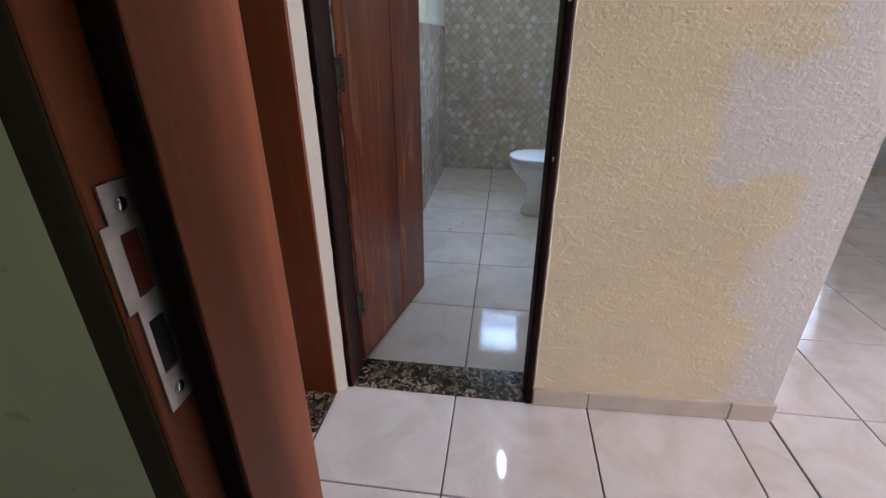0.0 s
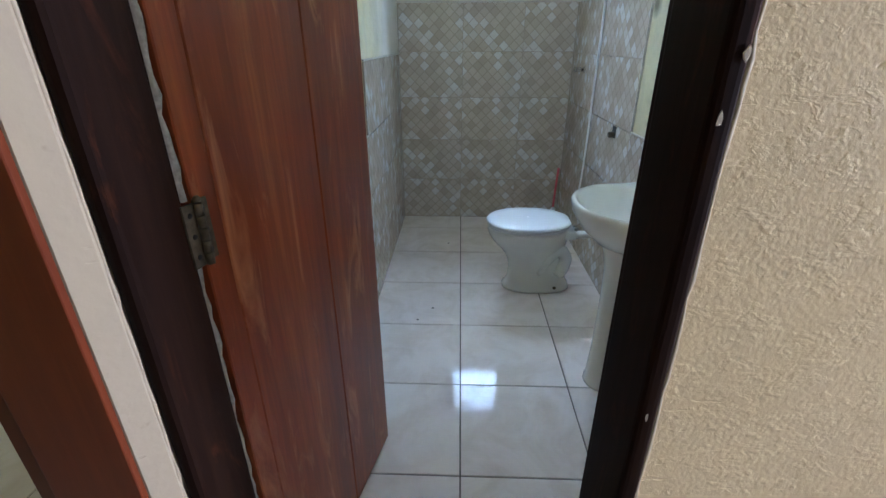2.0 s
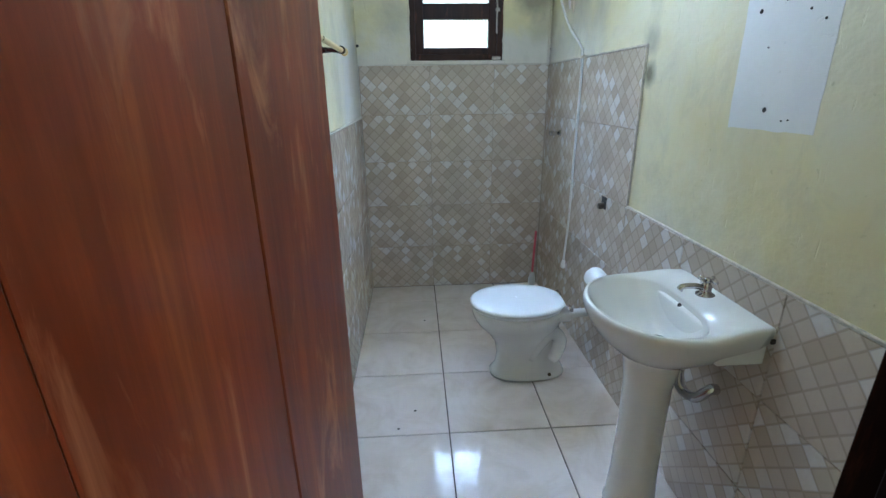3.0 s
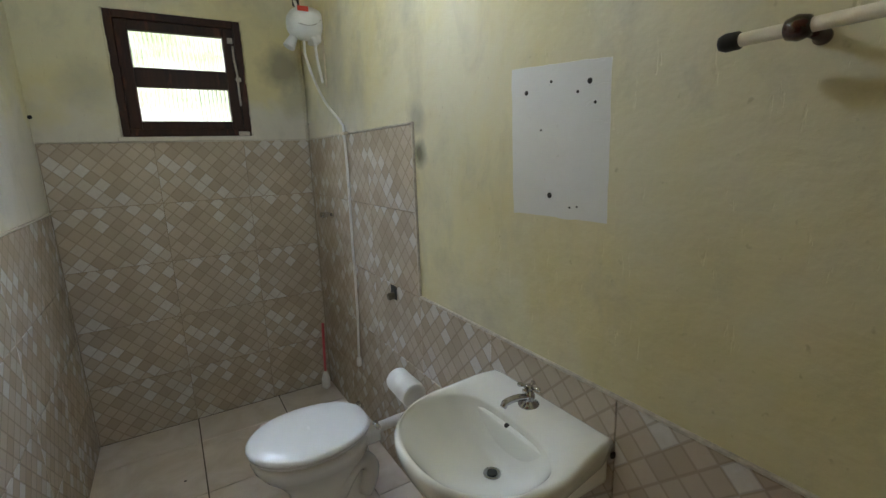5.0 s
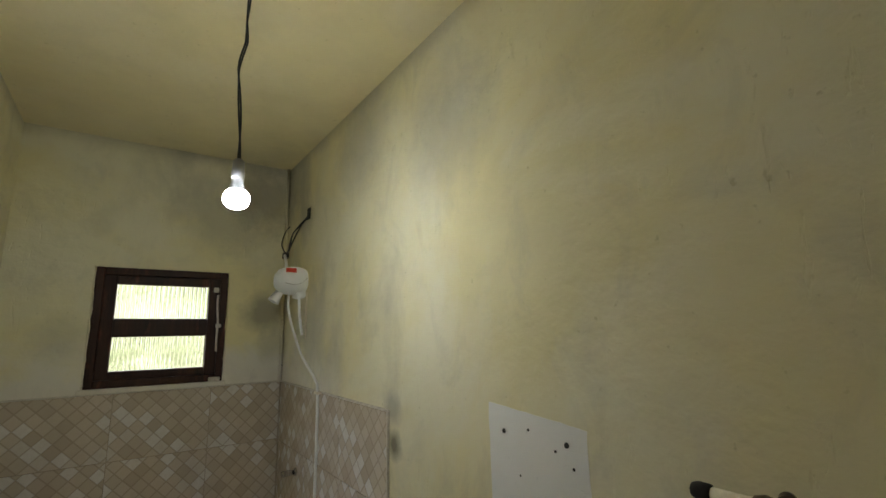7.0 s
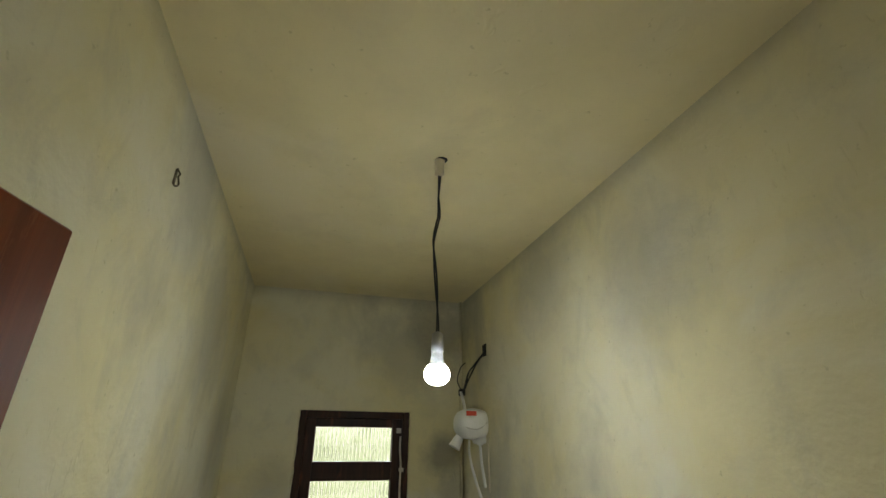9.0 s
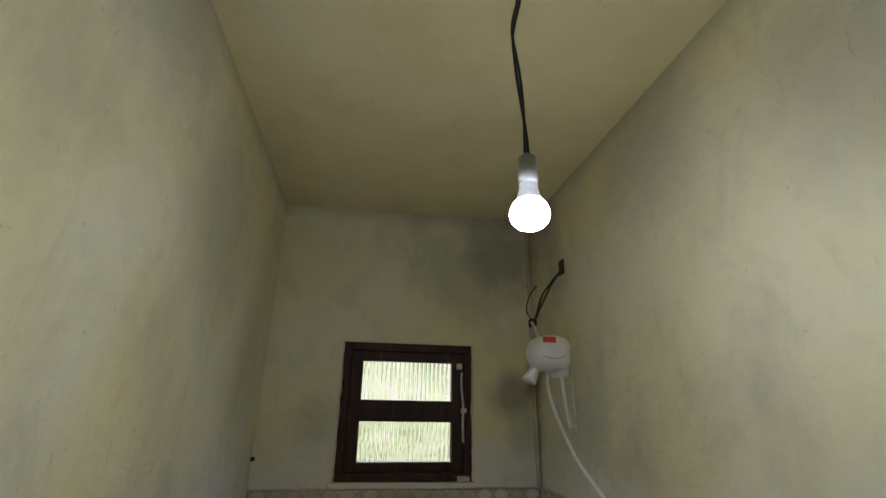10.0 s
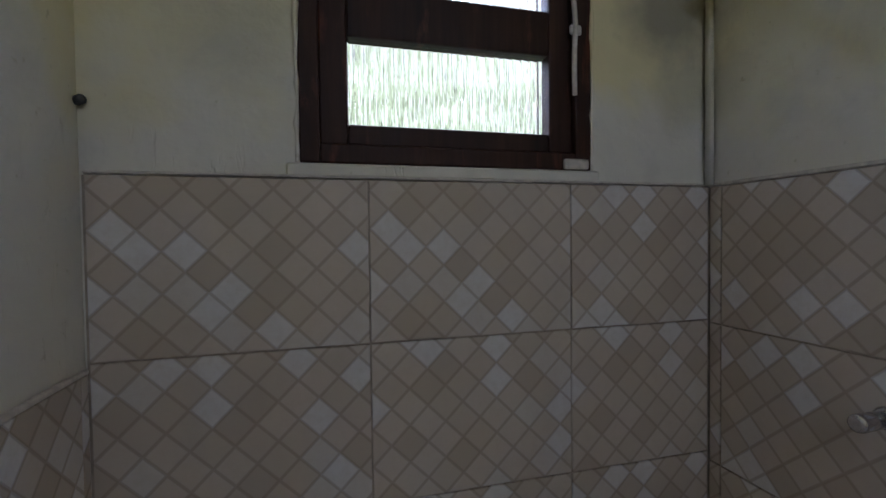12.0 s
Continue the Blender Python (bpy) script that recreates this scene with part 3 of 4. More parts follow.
box(bm, -0.573, -0.5365, 1.238, 1.262, 0, 2.12, 0.002)
part("jamb", bm, JAMB_WOOD, bf)
part("jamb", post(bmesh.new(), -0.573, -0.416, 0.49, 0.524, 0, 2.12, 0.003), JAMB_WOOD, bf)
part("head", post(bmesh.new(), -0.57, -0.417, 0.525, 1.225, 2.085, 2.12, 0.003), JAMB_WOOD, bf)
strike_plate("strike_plate", pose(-0.553, 1.238, 0.998))

rf = thing("rear_door_frame", pose(0, 0, 0), "red brown wooden door jamb with strike plate", "door frame", kind="structure")
bm = post(bmesh.new(), -0.110, -0.0685, 0.3085, 0.412, 0, 2.12, 0.002)
box(bm, -0.110, -0.0875, 0.2765, 0.308, 0, 2.12, 0.0015)
part("jamb", bm, REAR_WOOD, rf)
# shade of the stop's step, put in as a strip of dark wood
part("stop_edge", bm_box(-0.0872, -0.0692, 0.3045, 0.3083, 0, 2.085, bevel=0.001), DARK_WOOD, rf, "door stop edge with its shade coloured in dark")
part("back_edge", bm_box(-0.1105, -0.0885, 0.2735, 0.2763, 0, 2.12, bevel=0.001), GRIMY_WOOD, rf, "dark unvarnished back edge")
part("jamb", post(bmesh.new(), 0.651, 0.685, 0.280, 0.412, 0, 2.12, 0.002), REAR_WOOD, rf)
part("head", post(bmesh.new(), -0.071, 0.650, 0.280, 0.412, 2.085, 2.12, 0.002), REAR_WOOD, rf)
strike_plate("strike_plate", pose(-0.0873, 0.2945, 0.980, 0, 0, 90))


# ---- bathroom window ----
def wooden_window(name, m, w, h, panes, label, glass=True):
    """Frame w by h, local x across, z up, y outwards; panes: (x0, x1, z0, z1)."""
    t = thing(name, m, label, "window", kind="structure")
    f, d = 0.035, 0.10
    for a in ((0, f, 0, d, 0, h), (w - f, w, 0, d, 0, h), (f, w - f, 0, d, h - f, h), (f, w - f, 0, d, 0, f)):
        part("frame_bar", bm_box(*a, bevel=0.004, seg=2), WINDOW_WOOD, t)
    s0, s1 = 0.014, 0.052
    x0, x1 = panes[0][0], panes[0][1]
    zs = sorted([(p[2], p[3]) for p in panes])
    part("sash_stile", bm_box(f, x0, s0, s1, f, h - f, bevel=0.004, seg=2), WINDOW_WOOD, t)
    part("sash_stile", bm_box(x1, w - f, s0, s1, f, h - f, bevel=0.004, seg=2), WINDOW_WOOD, t)
    prev = f
    for a, b in zs:
        part("sash_rail", bm_box(x0, x1, s0, s1, prev, a, bevel=0.004, seg=2), WINDOW_WOOD, t)
        prev = b
    part("sash_rail", bm_box(x0, x1, s0, s1, prev, h - f, bevel=0.004, seg=2), WINDOW_WOOD, t)
    if glass:
        for a, b in zs:
            bm = bmesh.new()
            n = int((x1 - x0) / 0.0185) * 8
            front, back = [], []
            for i in range(n + 1):
                x = x0 - 0.004 + (x1 - x0 + 0.008) * i / n
                y = 0.029 + 0.0045 * abs(math.sin(math.pi * i / 8))
                front.append([bm.verts.new((x, y, z)) for z in (a - 0.004, b + 0.004)])
                back.append([bm.verts.new((x, 0.037, z)) for z in (a - 0.004, b + 0.004)])
            for i in range(n):
                for g in (front, back):
                    bm.faces.new((g[i][0], g[i + 1][0], g[i + 1][1], g[i][1]))
                for k in (0, 1):
                    bm.faces.new((front[i][k], front[i + 1][k], back[i + 1][k], back[i][k]))
            for i in (0, n):
                bm.faces.new((front[i][0], front[i][1], back[i][1], back[i][0]))
            p = part("pane", bm, GLASS, t, "vertically ribbed clear glass pane")
            p.visible_shadow = False
    return t


win = wooden_window("window_bath", pose(-0.108, 4.192, 1.515), 0.571, 0.56, [(0.085, 0.484, 0.073, 0.230), (0.085, 0.484, 0.318, 0.482)], "small dark brown wooden window with ribbed glass")
bm = tube(bmesh.new(), smooth_path([(0.525, -0.004, 0.44), (0.524, -0.006, 0.38), (0.531, -0.008, 0.30), (0.530, -0.006, 0.22), (0.532, -0.004, 0.15)]), 0.005)
box(bm, 0.505, 0.528, 0.004, 0.014, 0.455, 0.48)
box(bm, 0.522, 0.548, -0.006, 0.002, 0.27, 0.29, 0.003)
part("opening_lever", bm, PAINT_DROPS, win, "paint-spattered metal opening lever")
bm = bmesh.new()
box(bm, 0.505, 0.56, -0.012, 0.0, 0.0, 0.022, 0.006, 2)
part("putty_lump", bm, PAINT_DROPS, win, "rough lump of old mortar")
for x, seed in ((-0.1105, 11), (0.4655, 12)):
    ragged_bead("window_edge_plaster", x, 4.1935, 1.515, 2.078, 0.005, BATH_WALL, "chipped plaster edge beside the window frame", seed)
solid("window_ledge_bath", bm_box(-0.13, 0.48, 4.1865, 4.2, 1.490, 1.5145, bevel=0.004), BATH_WALL, "thin cream plaster ledge under the window", "window sill", "structure")
wooden_window("window_bedroom", pose(-2.72, 4.458, 0.93), 1.1, 1.03, [(0.09, 1.01, 0.09, 0.5), (0.09, 1.01, 0.56, 0.94)], "dark brown wooden bedroom window", glass=False)


# ---- sanitary ware ----
def toilet(m):
    """Local: front at -x, floor at z 0, centre line y 0, about 0.46 long."""
    t = thing("toilet", m, "white ceramic toilet with closed white lid", "toilet")

    def oval(cx, a, b, z, back, n=36, p=2.0):
        out = []
        for i in range(n):
            an = 2 * math.pi * i / n
            c, s = math.cos(an), math.sin(an)
            x = cx + a * math.copysign(abs(c) ** (2 / p), c)
            y = b * math.copysign(abs(s) ** (2 / p), s)
            out.append(Vector((min(x, back), y, z)))
        return out

    # base foot, stem and bowl as one glazed casting
    prof = [(0.270, 0.186, 0.104, 0.0, 0.45, 2.4), (0.270, 0.188, 0.106, 0.012, 0.45, 2.4), (0.272, 0.176, 0.096, 0.028, 0.45, 2.4), (0.270, 0.160, 0.080, 0.06, 0.44, 2.2), (0.266, 0.150, 0.074, 0.12, 0.44, 2.1),
            (0.258, 0.154, 0.078, 0.18, 0.44, 2.0), (0.242, 0.170, 0.094, 0.225, 0.44, 2.0), (0.222, 0.198, 0.128, 0.275, 0.44, 2.0), (0.216, 0.216, 0.155, 0.315, 0.45, 2.0), (0.215, 0.224, 0.167, 0.345, 0.455, 2.0), (0.215, 0.223, 0.166, 0.358, 0.455, 2.0), (0.215, 0.212, 0.155, 0.364, 0.45, 2.0)]
    part("bowl", rings(bmesh.new(), [oval(cx, a, b, z, bk, p=p) for cx, a, b, z, bk, p in prof]), CERAMIC, t)
    # trapway swelling on both flanks
    for s in (-1, 1):
        pts = smooth_path([(0.27, s * 0.044, 0.10), (0.32, s * 0.050, 0.19), (0.37, s * 0.052, 0.235), (0.41, s * 0.050, 0.20), (0.405, s * 0.050, 0.14), (0.38, s * 0.050, 0.09)], 6)
        part("trapway", tube(bmesh.new(), pts, 0.034, 12), CERAMIC, t)
        part("floor_bolt", lathe(bmesh.new(), (0.36, s * 0.092, 0.028), (0, s, 0.5), [(0, 0.009), (0.006, 0.008), (0.012, 0.004)], 10), OLD_STEEL, t)
    # seat ring and lid
    def slab(z0, z1, grow, name, mat, dome=0.0):
        rows = [oval(0.208, 0.226 + grow, 0.178 + grow, z0, 0.42, p=2.1), oval(0.208, 0.230 + grow, 0.182 + grow, (z0 + z1) / 2, 0.425, p=2.1), oval(0.208, 0.224 + grow, 0.176 + grow, z1 - 0.003, 0.42, p=2.1)]
        rows += [oval(0.208, (0.224 + grow) * k, (0.176 + grow) * k, z1 + dome * (1 - k * k), 0.42 if k > 0.8 else 9, p=2.1) for k in (0.96, 0.7, 0.35)]
        return part(name, rings(bmesh.new(), rows), mat, t)
    slab(0.365, 0.380, -0.013, "seat_ring", SEAT_PLASTIC)
    slab(0.382, 0.402, -0.004, "lid", SEAT_PLASTIC, 0.006)
    for s in (-1, 1):
        part("seat_hinge", lathe(bmesh.new(), (0.437, s * 0.085 - 0.02, 0.378), (0, 1, 0), [(0, 0.010), (0.04, 0.010)], 12), CHROME, t)
    part("hinge_shelf", bm_box(0.38, 0.447, -0.105, 0.105, 0.315, 0.366, bevel=0.016, seg=3), CERAMIC, t)
    part("flush_pipe", tube(bmesh.new(), smooth_path([(0.44, 0, 0.305), (0.48, 0, 0.307), (0.56, 0, 0.31), (0.608, 0, 0.31)]), 0.021, 14), WHITE_PLASTIC, t, "white plastic flush pipe")
    return t


toilet(pose(0.162, 3.10, 0.0, 0, 0, 1.0))


def basin(m):
    """Local: wall at x 0, bowl towards -x, middle at y 0."""
    t = thing("pedestal_basin", m, "white ceramic wash basin on a pedestal", "wash basin")
    n = 64

    def outline(grow, z, rise=0.016):
        """Straight back along the wall, slightly flaring sides, half-oval front; grow: inset from the rim."""
        out = []
        for i in range(n):
            u = i / n
            if u < 0.2:
                x, y = 0.0, -0.197 + 0.394 * u / 0.2
            elif u < 0.32:
                f = (u - 0.2) / 0.12
                x, y = -0.16 * f, 0.197 + 0.026 * f
            elif u < 0.88:
                a = math.pi * (u - 0.32) / 0.56
                x, y = -0.16 - 0.232 * math.sin(a) ** 0.92, 0.223 * math.copysign(abs(math.cos(a)) ** 0.95, math.cos(a))
            else:
                f = (u - 0.88) / 0.12
                x, y = -0.16 + 0.16 * f, -0.223 + 0.026 * f
            lift = rise * max(0.0, min(1.0, (x + 0.16) / 0.1))
            k = 1 - grow / 0.2
            out.append(Vector((min(-0.001, -0.19 + (x + 0.19) * k), y * k, z + lift)))
        return out

    def hollow(f):
        """Loop of the hollow: f 0 is its rim, squarer towards the wall, f 1 the drain."""
        out = []
        for q in outline(0.0, 0.0):
            an = math.atan2(q.y / 0.2, (q.x + 0.235) / 0.19)
            c, sn = math.cos(an), math.sin(an)
            p = 3.2 if c > 0 else 2.1
            k = (abs(c) ** p + abs(sn) ** p) ** (-1 / p)
            rim = Vector((-0.235 + k * c * (0.118 if c > 0 else 0.140), k * sn * 0.196, 0))
            drain = Vector((-0.172 + 0.022 * c, 0.022 * sn, 0))
            g = max(0.0, min(1.0, (rim.x + 0.16) / 0.05))
            z = 0.647 + (0.768 + 0.010 * g - 0.647) * (1 - f) ** 2.3
            out.append(rim.lerp(drain, f) + Vector((0, 0, z)))
        return out

    rows = [outline(0.12, 0.610, 0), outline(0.085, 0.630, 0), outline(0.035, 0.680, 0), outline(0.010, 0.722, 0.0), outline(0.001, 0.748), outline(0.0, 0.760), outline(0.003, 0.768), outline(0.009, 0.770)]
    rows += [hollow(f) for f in (0.0, 0.03, 0.08, 0.16, 0.27, 0.4, 0.55, 0.7, 0.85, 1.0)]
    part("bowl", rings(bmesh.new(), rows), CERAMIC, t)
    part("apron", bm_box(-0.13, -0.003, -0.19, 0.19, 0.675, 0.755, bevel=0.012, seg=3), CERAMIC, t)
    drain = part("drain", lathe(bmesh.new(), (-0.172, 0.0, 0.648), (0, 0, 1), [(0, 0.021), (0.003, 0.021), (0.004, 0.017), (0.0025, 0.015)], 20), CHROME, t, "chrome drain ring")
    part("drain_hole", lathe(bmesh.new(), (-0.172, 0.0, 0.6505), (0, 0, 1), [(0, 0.0125), (0.002, 0.0125)], 16), BLACK, drain)
    part("overflow", lathe(bmesh.new(), (-0.121, 0.004, 0.752), (-0.8, 0, 0.5), [(0, 0.006), (0.006, 0.006)], 10), BLACK, t, "dark overflow slot")
    # pedestal
    loops = []
    for z, rx, ry in ((0.0, 0.086, 0.082), (0.012, 0.086, 0.082), (0.03, 0.080, 0.077), (0.15, 0.073, 0.070), (0.35, 0.069, 0.066), (0.50, 0.072, 0.069), (0.57, 0.084, 0.082), (0.635, 0.105, 0.10)):
        loops.append([Vector((-0.172 + rx * math.cos(2 * math.pi * i / 28), 0.02 + ry * math.sin(2 * math.pi * i / 28), z)) for i in range(28)])
    part("pedestal", rings(bmesh.new(), loops), CERAMIC, t)
    bm = tube(bmesh.new(), smooth_path([(-0.07, 0.03, 0.64), (-0.07, 0.03, 0.50), (-0.06, 0.01, 0.455), (-0.045, -0.03, 0.46), (-0.02, -0.05, 0.50), (0.0, -0.05, 0.50)]), 0.016, 12)
    part("trap", bm, CHROME, t, "ribbed chrome waste trap")
    # pillar tap
    tap = part("tap", lathe(bmesh.new(), (-0.05, 0.01, 0.780), (0, 0, 1), [(0, 0.026), (0.004, 0.026), (0.008, 0.017), (0.016, 0.014), (0.026, 0.015), (0.034, 0.011), (0.044, 0.008)], 18), CHROME, t, "chrome pillar tap with cross handle")
    part("spout", tube(bmesh.new(), smooth_path([(-0.05, 0.01, 0.800), (-0.080, 0.012, 0.808), (-0.115, 0.015, 0.807), (-0.126, 0.016, 0.796)], 5), 0.0085, 10), CHROME, tap)
    bm = lathe(bmesh.new(), (-0.05, 0.01, 0.820), (0, 0, 1), [(0, 0.009), (0.006, 0.011), (0.013, 0.006)], 12)
    for a in (0.4, 0.4 + math.pi / 2, 0.4 + math.pi, 0.4 + 1.5 * math.pi):
        d = Vector((math.cos(a), math.sin(a), 0))
        lathe(bm, Vector((-0.05, 0.01, 0.827)) + d * 0.006, d, [(0, 0.004), (0.012, 0.0045), (0.018, 0.0065), (0.023, 0.004)], 10)
    part("cross_handle", bm, CHROME, tap)
    part("bracket", bm_box(-0.012, 0.0, -0.205, -0.198, 0.744, 0.758, bevel=0.002), BLACK, t, "black wall bracket")
    return t


basin(EAST @ pose(-0.009, 0.792, 0.0))


# ---- bathroom fittings; the EAST ones are local to that wall ----
def on_east(name, label, category, group=""):
    return thing(name, EAST, label, category, group)


def bulb_lamp(x, y):
    t = thing("pendant_bulb", pose(x, y, TOP), "bare lit bulb hanging on twisted black wire", "lamp")
    part("ceiling_hole", lathe(bmesh.new(), (0.004, -0.004, 0.0), (0, 0, -1), [(0, 0.019), (0.0015, 0.017), (0.003, 0.01)], 9), BLACK, t, "dark broken hole in the ceiling")
    part("ceiling_connector", lathe(bmesh.new(), (0, 0, 0.0), (0, 0, -1), [(0, 0.016), (0.006, 0.015), (0.01, 0.013), (0.05, 0.014), (0.055, 0.010)], 14), CREAM_ROD, t, "yellowed ceiling connector")
    for ph in (0.0, math.pi):
        pts = []
        for i in range(25):
            u = i / 24
            a = ph + u * 9
            bend = -0.016 * max(0.0, 1 - abs(u - 0.47) / 0.47) ** 1.5 + 0.008 * max(0.0, 1 - abs(u - 0.28) / 0.12)
            pts.append((0.0028 * math.cos(a) + bend, 0.0028 * math.sin(a), -0.05 - 0.49 * u))
        part("wire", tube(bmesh.new(), pts, 0.0026, 7), BLACK_WIRE, t)
    part("socket", lathe(bmesh.new(), (0, 0, -0.525), (0, 0, -1), [(0, 0.008), (0.006, 0.0145), (0.05, 0.016), (0.055, 0.0145)], 16), NECK_PLASTIC, t)
    part("bulb_neck", lathe(bmesh.new(), (0, 0, -0.575), (0, 0, -1), [(0, 0.0135), (0.008, 0.0155), (0.010, 0.0145), (0.026, 0.018), (0.037, 0.0225)], 20), NECK_PLASTIC, t)
    part("bulb_globe", lathe(bmesh.new(), (0, 0, -0.610), (0, 0, -1), [(0, 0.022), (0.006, 0.027), (0.015, 0.0305), (0.024, 0.0315), (0.034, 0.0285), (0.042, 0.021), (0.047, 0.010), (0.048, 0.001)], 24), BULB, t)
    return t


bulb_lamp(0.234, 2.748)


def electric_shower():
    t = on_east("electric_shower", "white electric shower head with a red label", "shower")
    # squat rounded body, axis out of the wall
    loops = []
    for d, ry, rz in ((0.0, 0.064, 0.056), (0.006, 0.070, 0.062), (0.03, 0.080, 0.069), (0.06, 0.086, 0.072), (0.10, 0.082, 0.068), (0.128, 0.066, 0.055), (0.143, 0.044, 0.036), (0.148, 0.02, 0.016)):
        loops.append([Vector((-d, 2.365 + ry * math.copysign(abs(math.cos(a)) ** 0.8, math.cos(a)), 2.012 + rz * math.copysign(abs(math.sin(a)) ** 0.8, math.sin(a)))) for a in [2 * math.pi * i / 32 for i in range(32)]])
    part("body", rings(bmesh.new(), loops), WHITE_PLASTIC, t)
    part("inlet_block", bm_box(-0.052, -0.004, 2.315, 2.40, 1.922, 1.985, bevel=0.014, seg=3), WHITE_PLASTIC, t)
    swoosh = smooth_path([(-0.138, 2.33, 2.005), (-0.11, 2.289, 1.992), (-0.075, 2.278, 1.985), (-0.04, 2.285, 1.995), (-0.008, 2.295, 2.02)], 6)
    part("trim_line", tube(bmesh.new(), swoosh, 0.0022, 6), STEEL, t, "thin grey line moulded along the side")
    part("spray_head", lathe(bmesh.new(), (-0.112, 2.385, 1.965), (-0.5, 0.0, -0.85), [(0, 0.020), (0.02, 0.021), (0.045, 0.025), (0.066, 0.029), (0.069, 0.027), (0.066, 0.02), (0.067, 0.002)], 14), WHITE_PLASTIC, t, "spray nozzle wrapped in white plastic")
    part("label", bm_box(-0.118, -0.068, 2.279, 2.2835, 2.045, 2.066), RED_LABEL, t, "red rating label")
    part("hose", tube(bmesh.new(), smooth_path([(-0.075, 2.37, 1.94), (-0.075, 2.365, 1.87), (-0.06, 2.32, 1.76), (-0.04, 2.23, 1.64), (-0.022, 2.10, 1.545), (-0.021, 2.065, 1.49), (-0.02, 2.06, 1.25), (-0.022, 2.062, 0.97), (-0.02, 2.07, 0.65), (-0.024, 2.09, 0.39)], 10), 0.006, 10), WHITE_PLASTIC, t, "long white shower hose")
    part("hose_clip", bm_box(-0.03, 0.0, 2.045, 2.085, 1.483, 1.495, bevel=0.002), CREAM_ROD, t)
    part("hose_end", lathe(bmesh.new(), (-0.024, 2.09, 0.40), (0, 0, -1), [(0, 0.008), (0.01, 0.012), (0.045, 0.013), (0.05, 0.009)], 12), WHITE_PLASTIC, t)
    part("inlet_nut", lathe(bmesh.new(), (-0.04, 2.315, 1.95), (0, 0, -1), [(0, 0.016), (0.03, 0.016), (0.034, 0.009)], 10), WHITE_PLASTIC, t)
    part("inlet_tube", tube(bmesh.new(), smooth_path([(-0.04, 2.315, 1.92), (-0.035, 2.312, 1.84), (-0.02, 2.31, 1.74)]), 0.007, 8), WHITE_PLASTIC, t)
    part("cord", tube(bmesh.new(), [(-0.012, 2.285, 1.95), (-0.010, 2.285, 1.72)], 0.004, 6), CREAM_ROD, t)
    part("supply_lead", tube(bmesh.new(), smooth_path([(-0.07, 2.44, 2.07), (-0.05, 2.53, 2.13), (-0.04, 2.60, 2.18)]), 0.008, 8), WHITE_PLASTIC, t)
    return t


electric_shower()

t = on_east("wire_outlet", "black hole in the wall with loose wires", "electrical outlet")
part("hole", bm_box(-0.004, 0.001, 2.305, 2.35, 2.335, 2.395, bevel=0.001), BLACK, t)
for k, (dy, dx) in enumerate(((0, 0), (0.012, -0.015), (-0.012, -0.02))):
    part("wire", tube(bmesh.new(), smooth_path([(-0.004, 2.33 + dy, 2.35), (-0.025 + dx, 2.37, 2.31 - 0.01 * k), (-0.03 + dx, 2.45 + dy, 2.265), (-0.03, 2.56 + dy, 2.205), (-0.03, 2.62, 2.19)], 6), 0.0035, 6), BLACK_WIRE, t)
part("loose_wire", tube(bmesh.new(), smooth_path([(-0.03, 2.62, 2.19), (-0.045, 2.65, 2.25), (-0.045, 2.59, 2.31), (-0.045, 2.51, 2.325)], 6), 0.003, 6), BLACK_WIRE, t)
part("terminal", bm_box(-0.043, -0.015, 2.60, 2.64, 2.165, 2.20, bevel=0.004), BLACK, t)

solid("corner_conduit", tube(bmesh.new(), [(0.752, 4.184, z) for z in (1.49, 1.8, 2.0, 2.2, 2.4, TOP)], 0.009, 10), BATH_WALL, "painted plastic conduit up the corner", "conduit")

t = on_east("shower_valve", "small chrome stop valve on the tiled wall", "valve")
part("flange", lathe(bmesh.new(), (-0.009, 2.36, 1.096), (-1, 0, 0), [(0, 0.019), (0.004, 0.018), (0.010, 0.012)], 18), CHROME, t)
part("stem", lathe(bmesh.new(), (-0.018, 2.36, 1.096), (-1, 0, 0), [(0, 0.010), (0.012, 0.011), (0.014, 0.0135), (0.050, 0.0145), (0.056, 0.013), (0.058, 0.008)], 18), CHROME, t)

t = on_east("empty_valve_box", "broken black opening in the tiles with a pipe end", "wall outlet")
part("hole", bm_box(-0.0105, -0.007, 1.632, 1.682, 0.815, 0.872, bevel=0.001), BLACK, t)
part("pipe_stub", lathe(bmesh.new(), (-0.008, 1.655, 0.832), (-1, 0, -0.1), [(0, 0.014), (0.025, 0.015), (0.03, 0.010)], 12), OLD_STEEL, t)

t = on_east("paper_holder", "white cylindrical paper holder on the tiled wall", "paper holder")
part("cylinder", lathe(bmesh.new(), (-0.060, 1.415, 0.512), (0, 1, 0.05), [(0, 0.030), (0.0, 0.046), (0.003, 0.048), (0.145, 0.048), (0.148, 0.046), (0.148, 0.025)], 28), WHITE_PLASTIC, t)
part("wall_bracket", bm_box(-0.03, 0.0, 1.45, 1.53, 0.495, 0.53, bevel=0.004), WHITE_PLASTIC, t)

t = thing("toilet_brush", pose(0.712, 4.125, 0.0), "pink and white toilet brush leaning in the corner", "toilet brush")
part("handle", tube(bmesh.new(), [(0.0, 0.0, 0.10), (0.01, 0.02, 0.25), (0.022, 0.042, 0.40)], 0.008, 8), PINK, t)
part("brush_head", lathe(bmesh.new(), (-0.006, -0.012, 0.0), (0.05, 0.08, 1), [(0, 0.012), (0.012, 0.024), (0.06, 0.026), (0.10, 0.014), (0.11, 0.008)], 14), WHITE_PLASTIC, t, "white brush head")

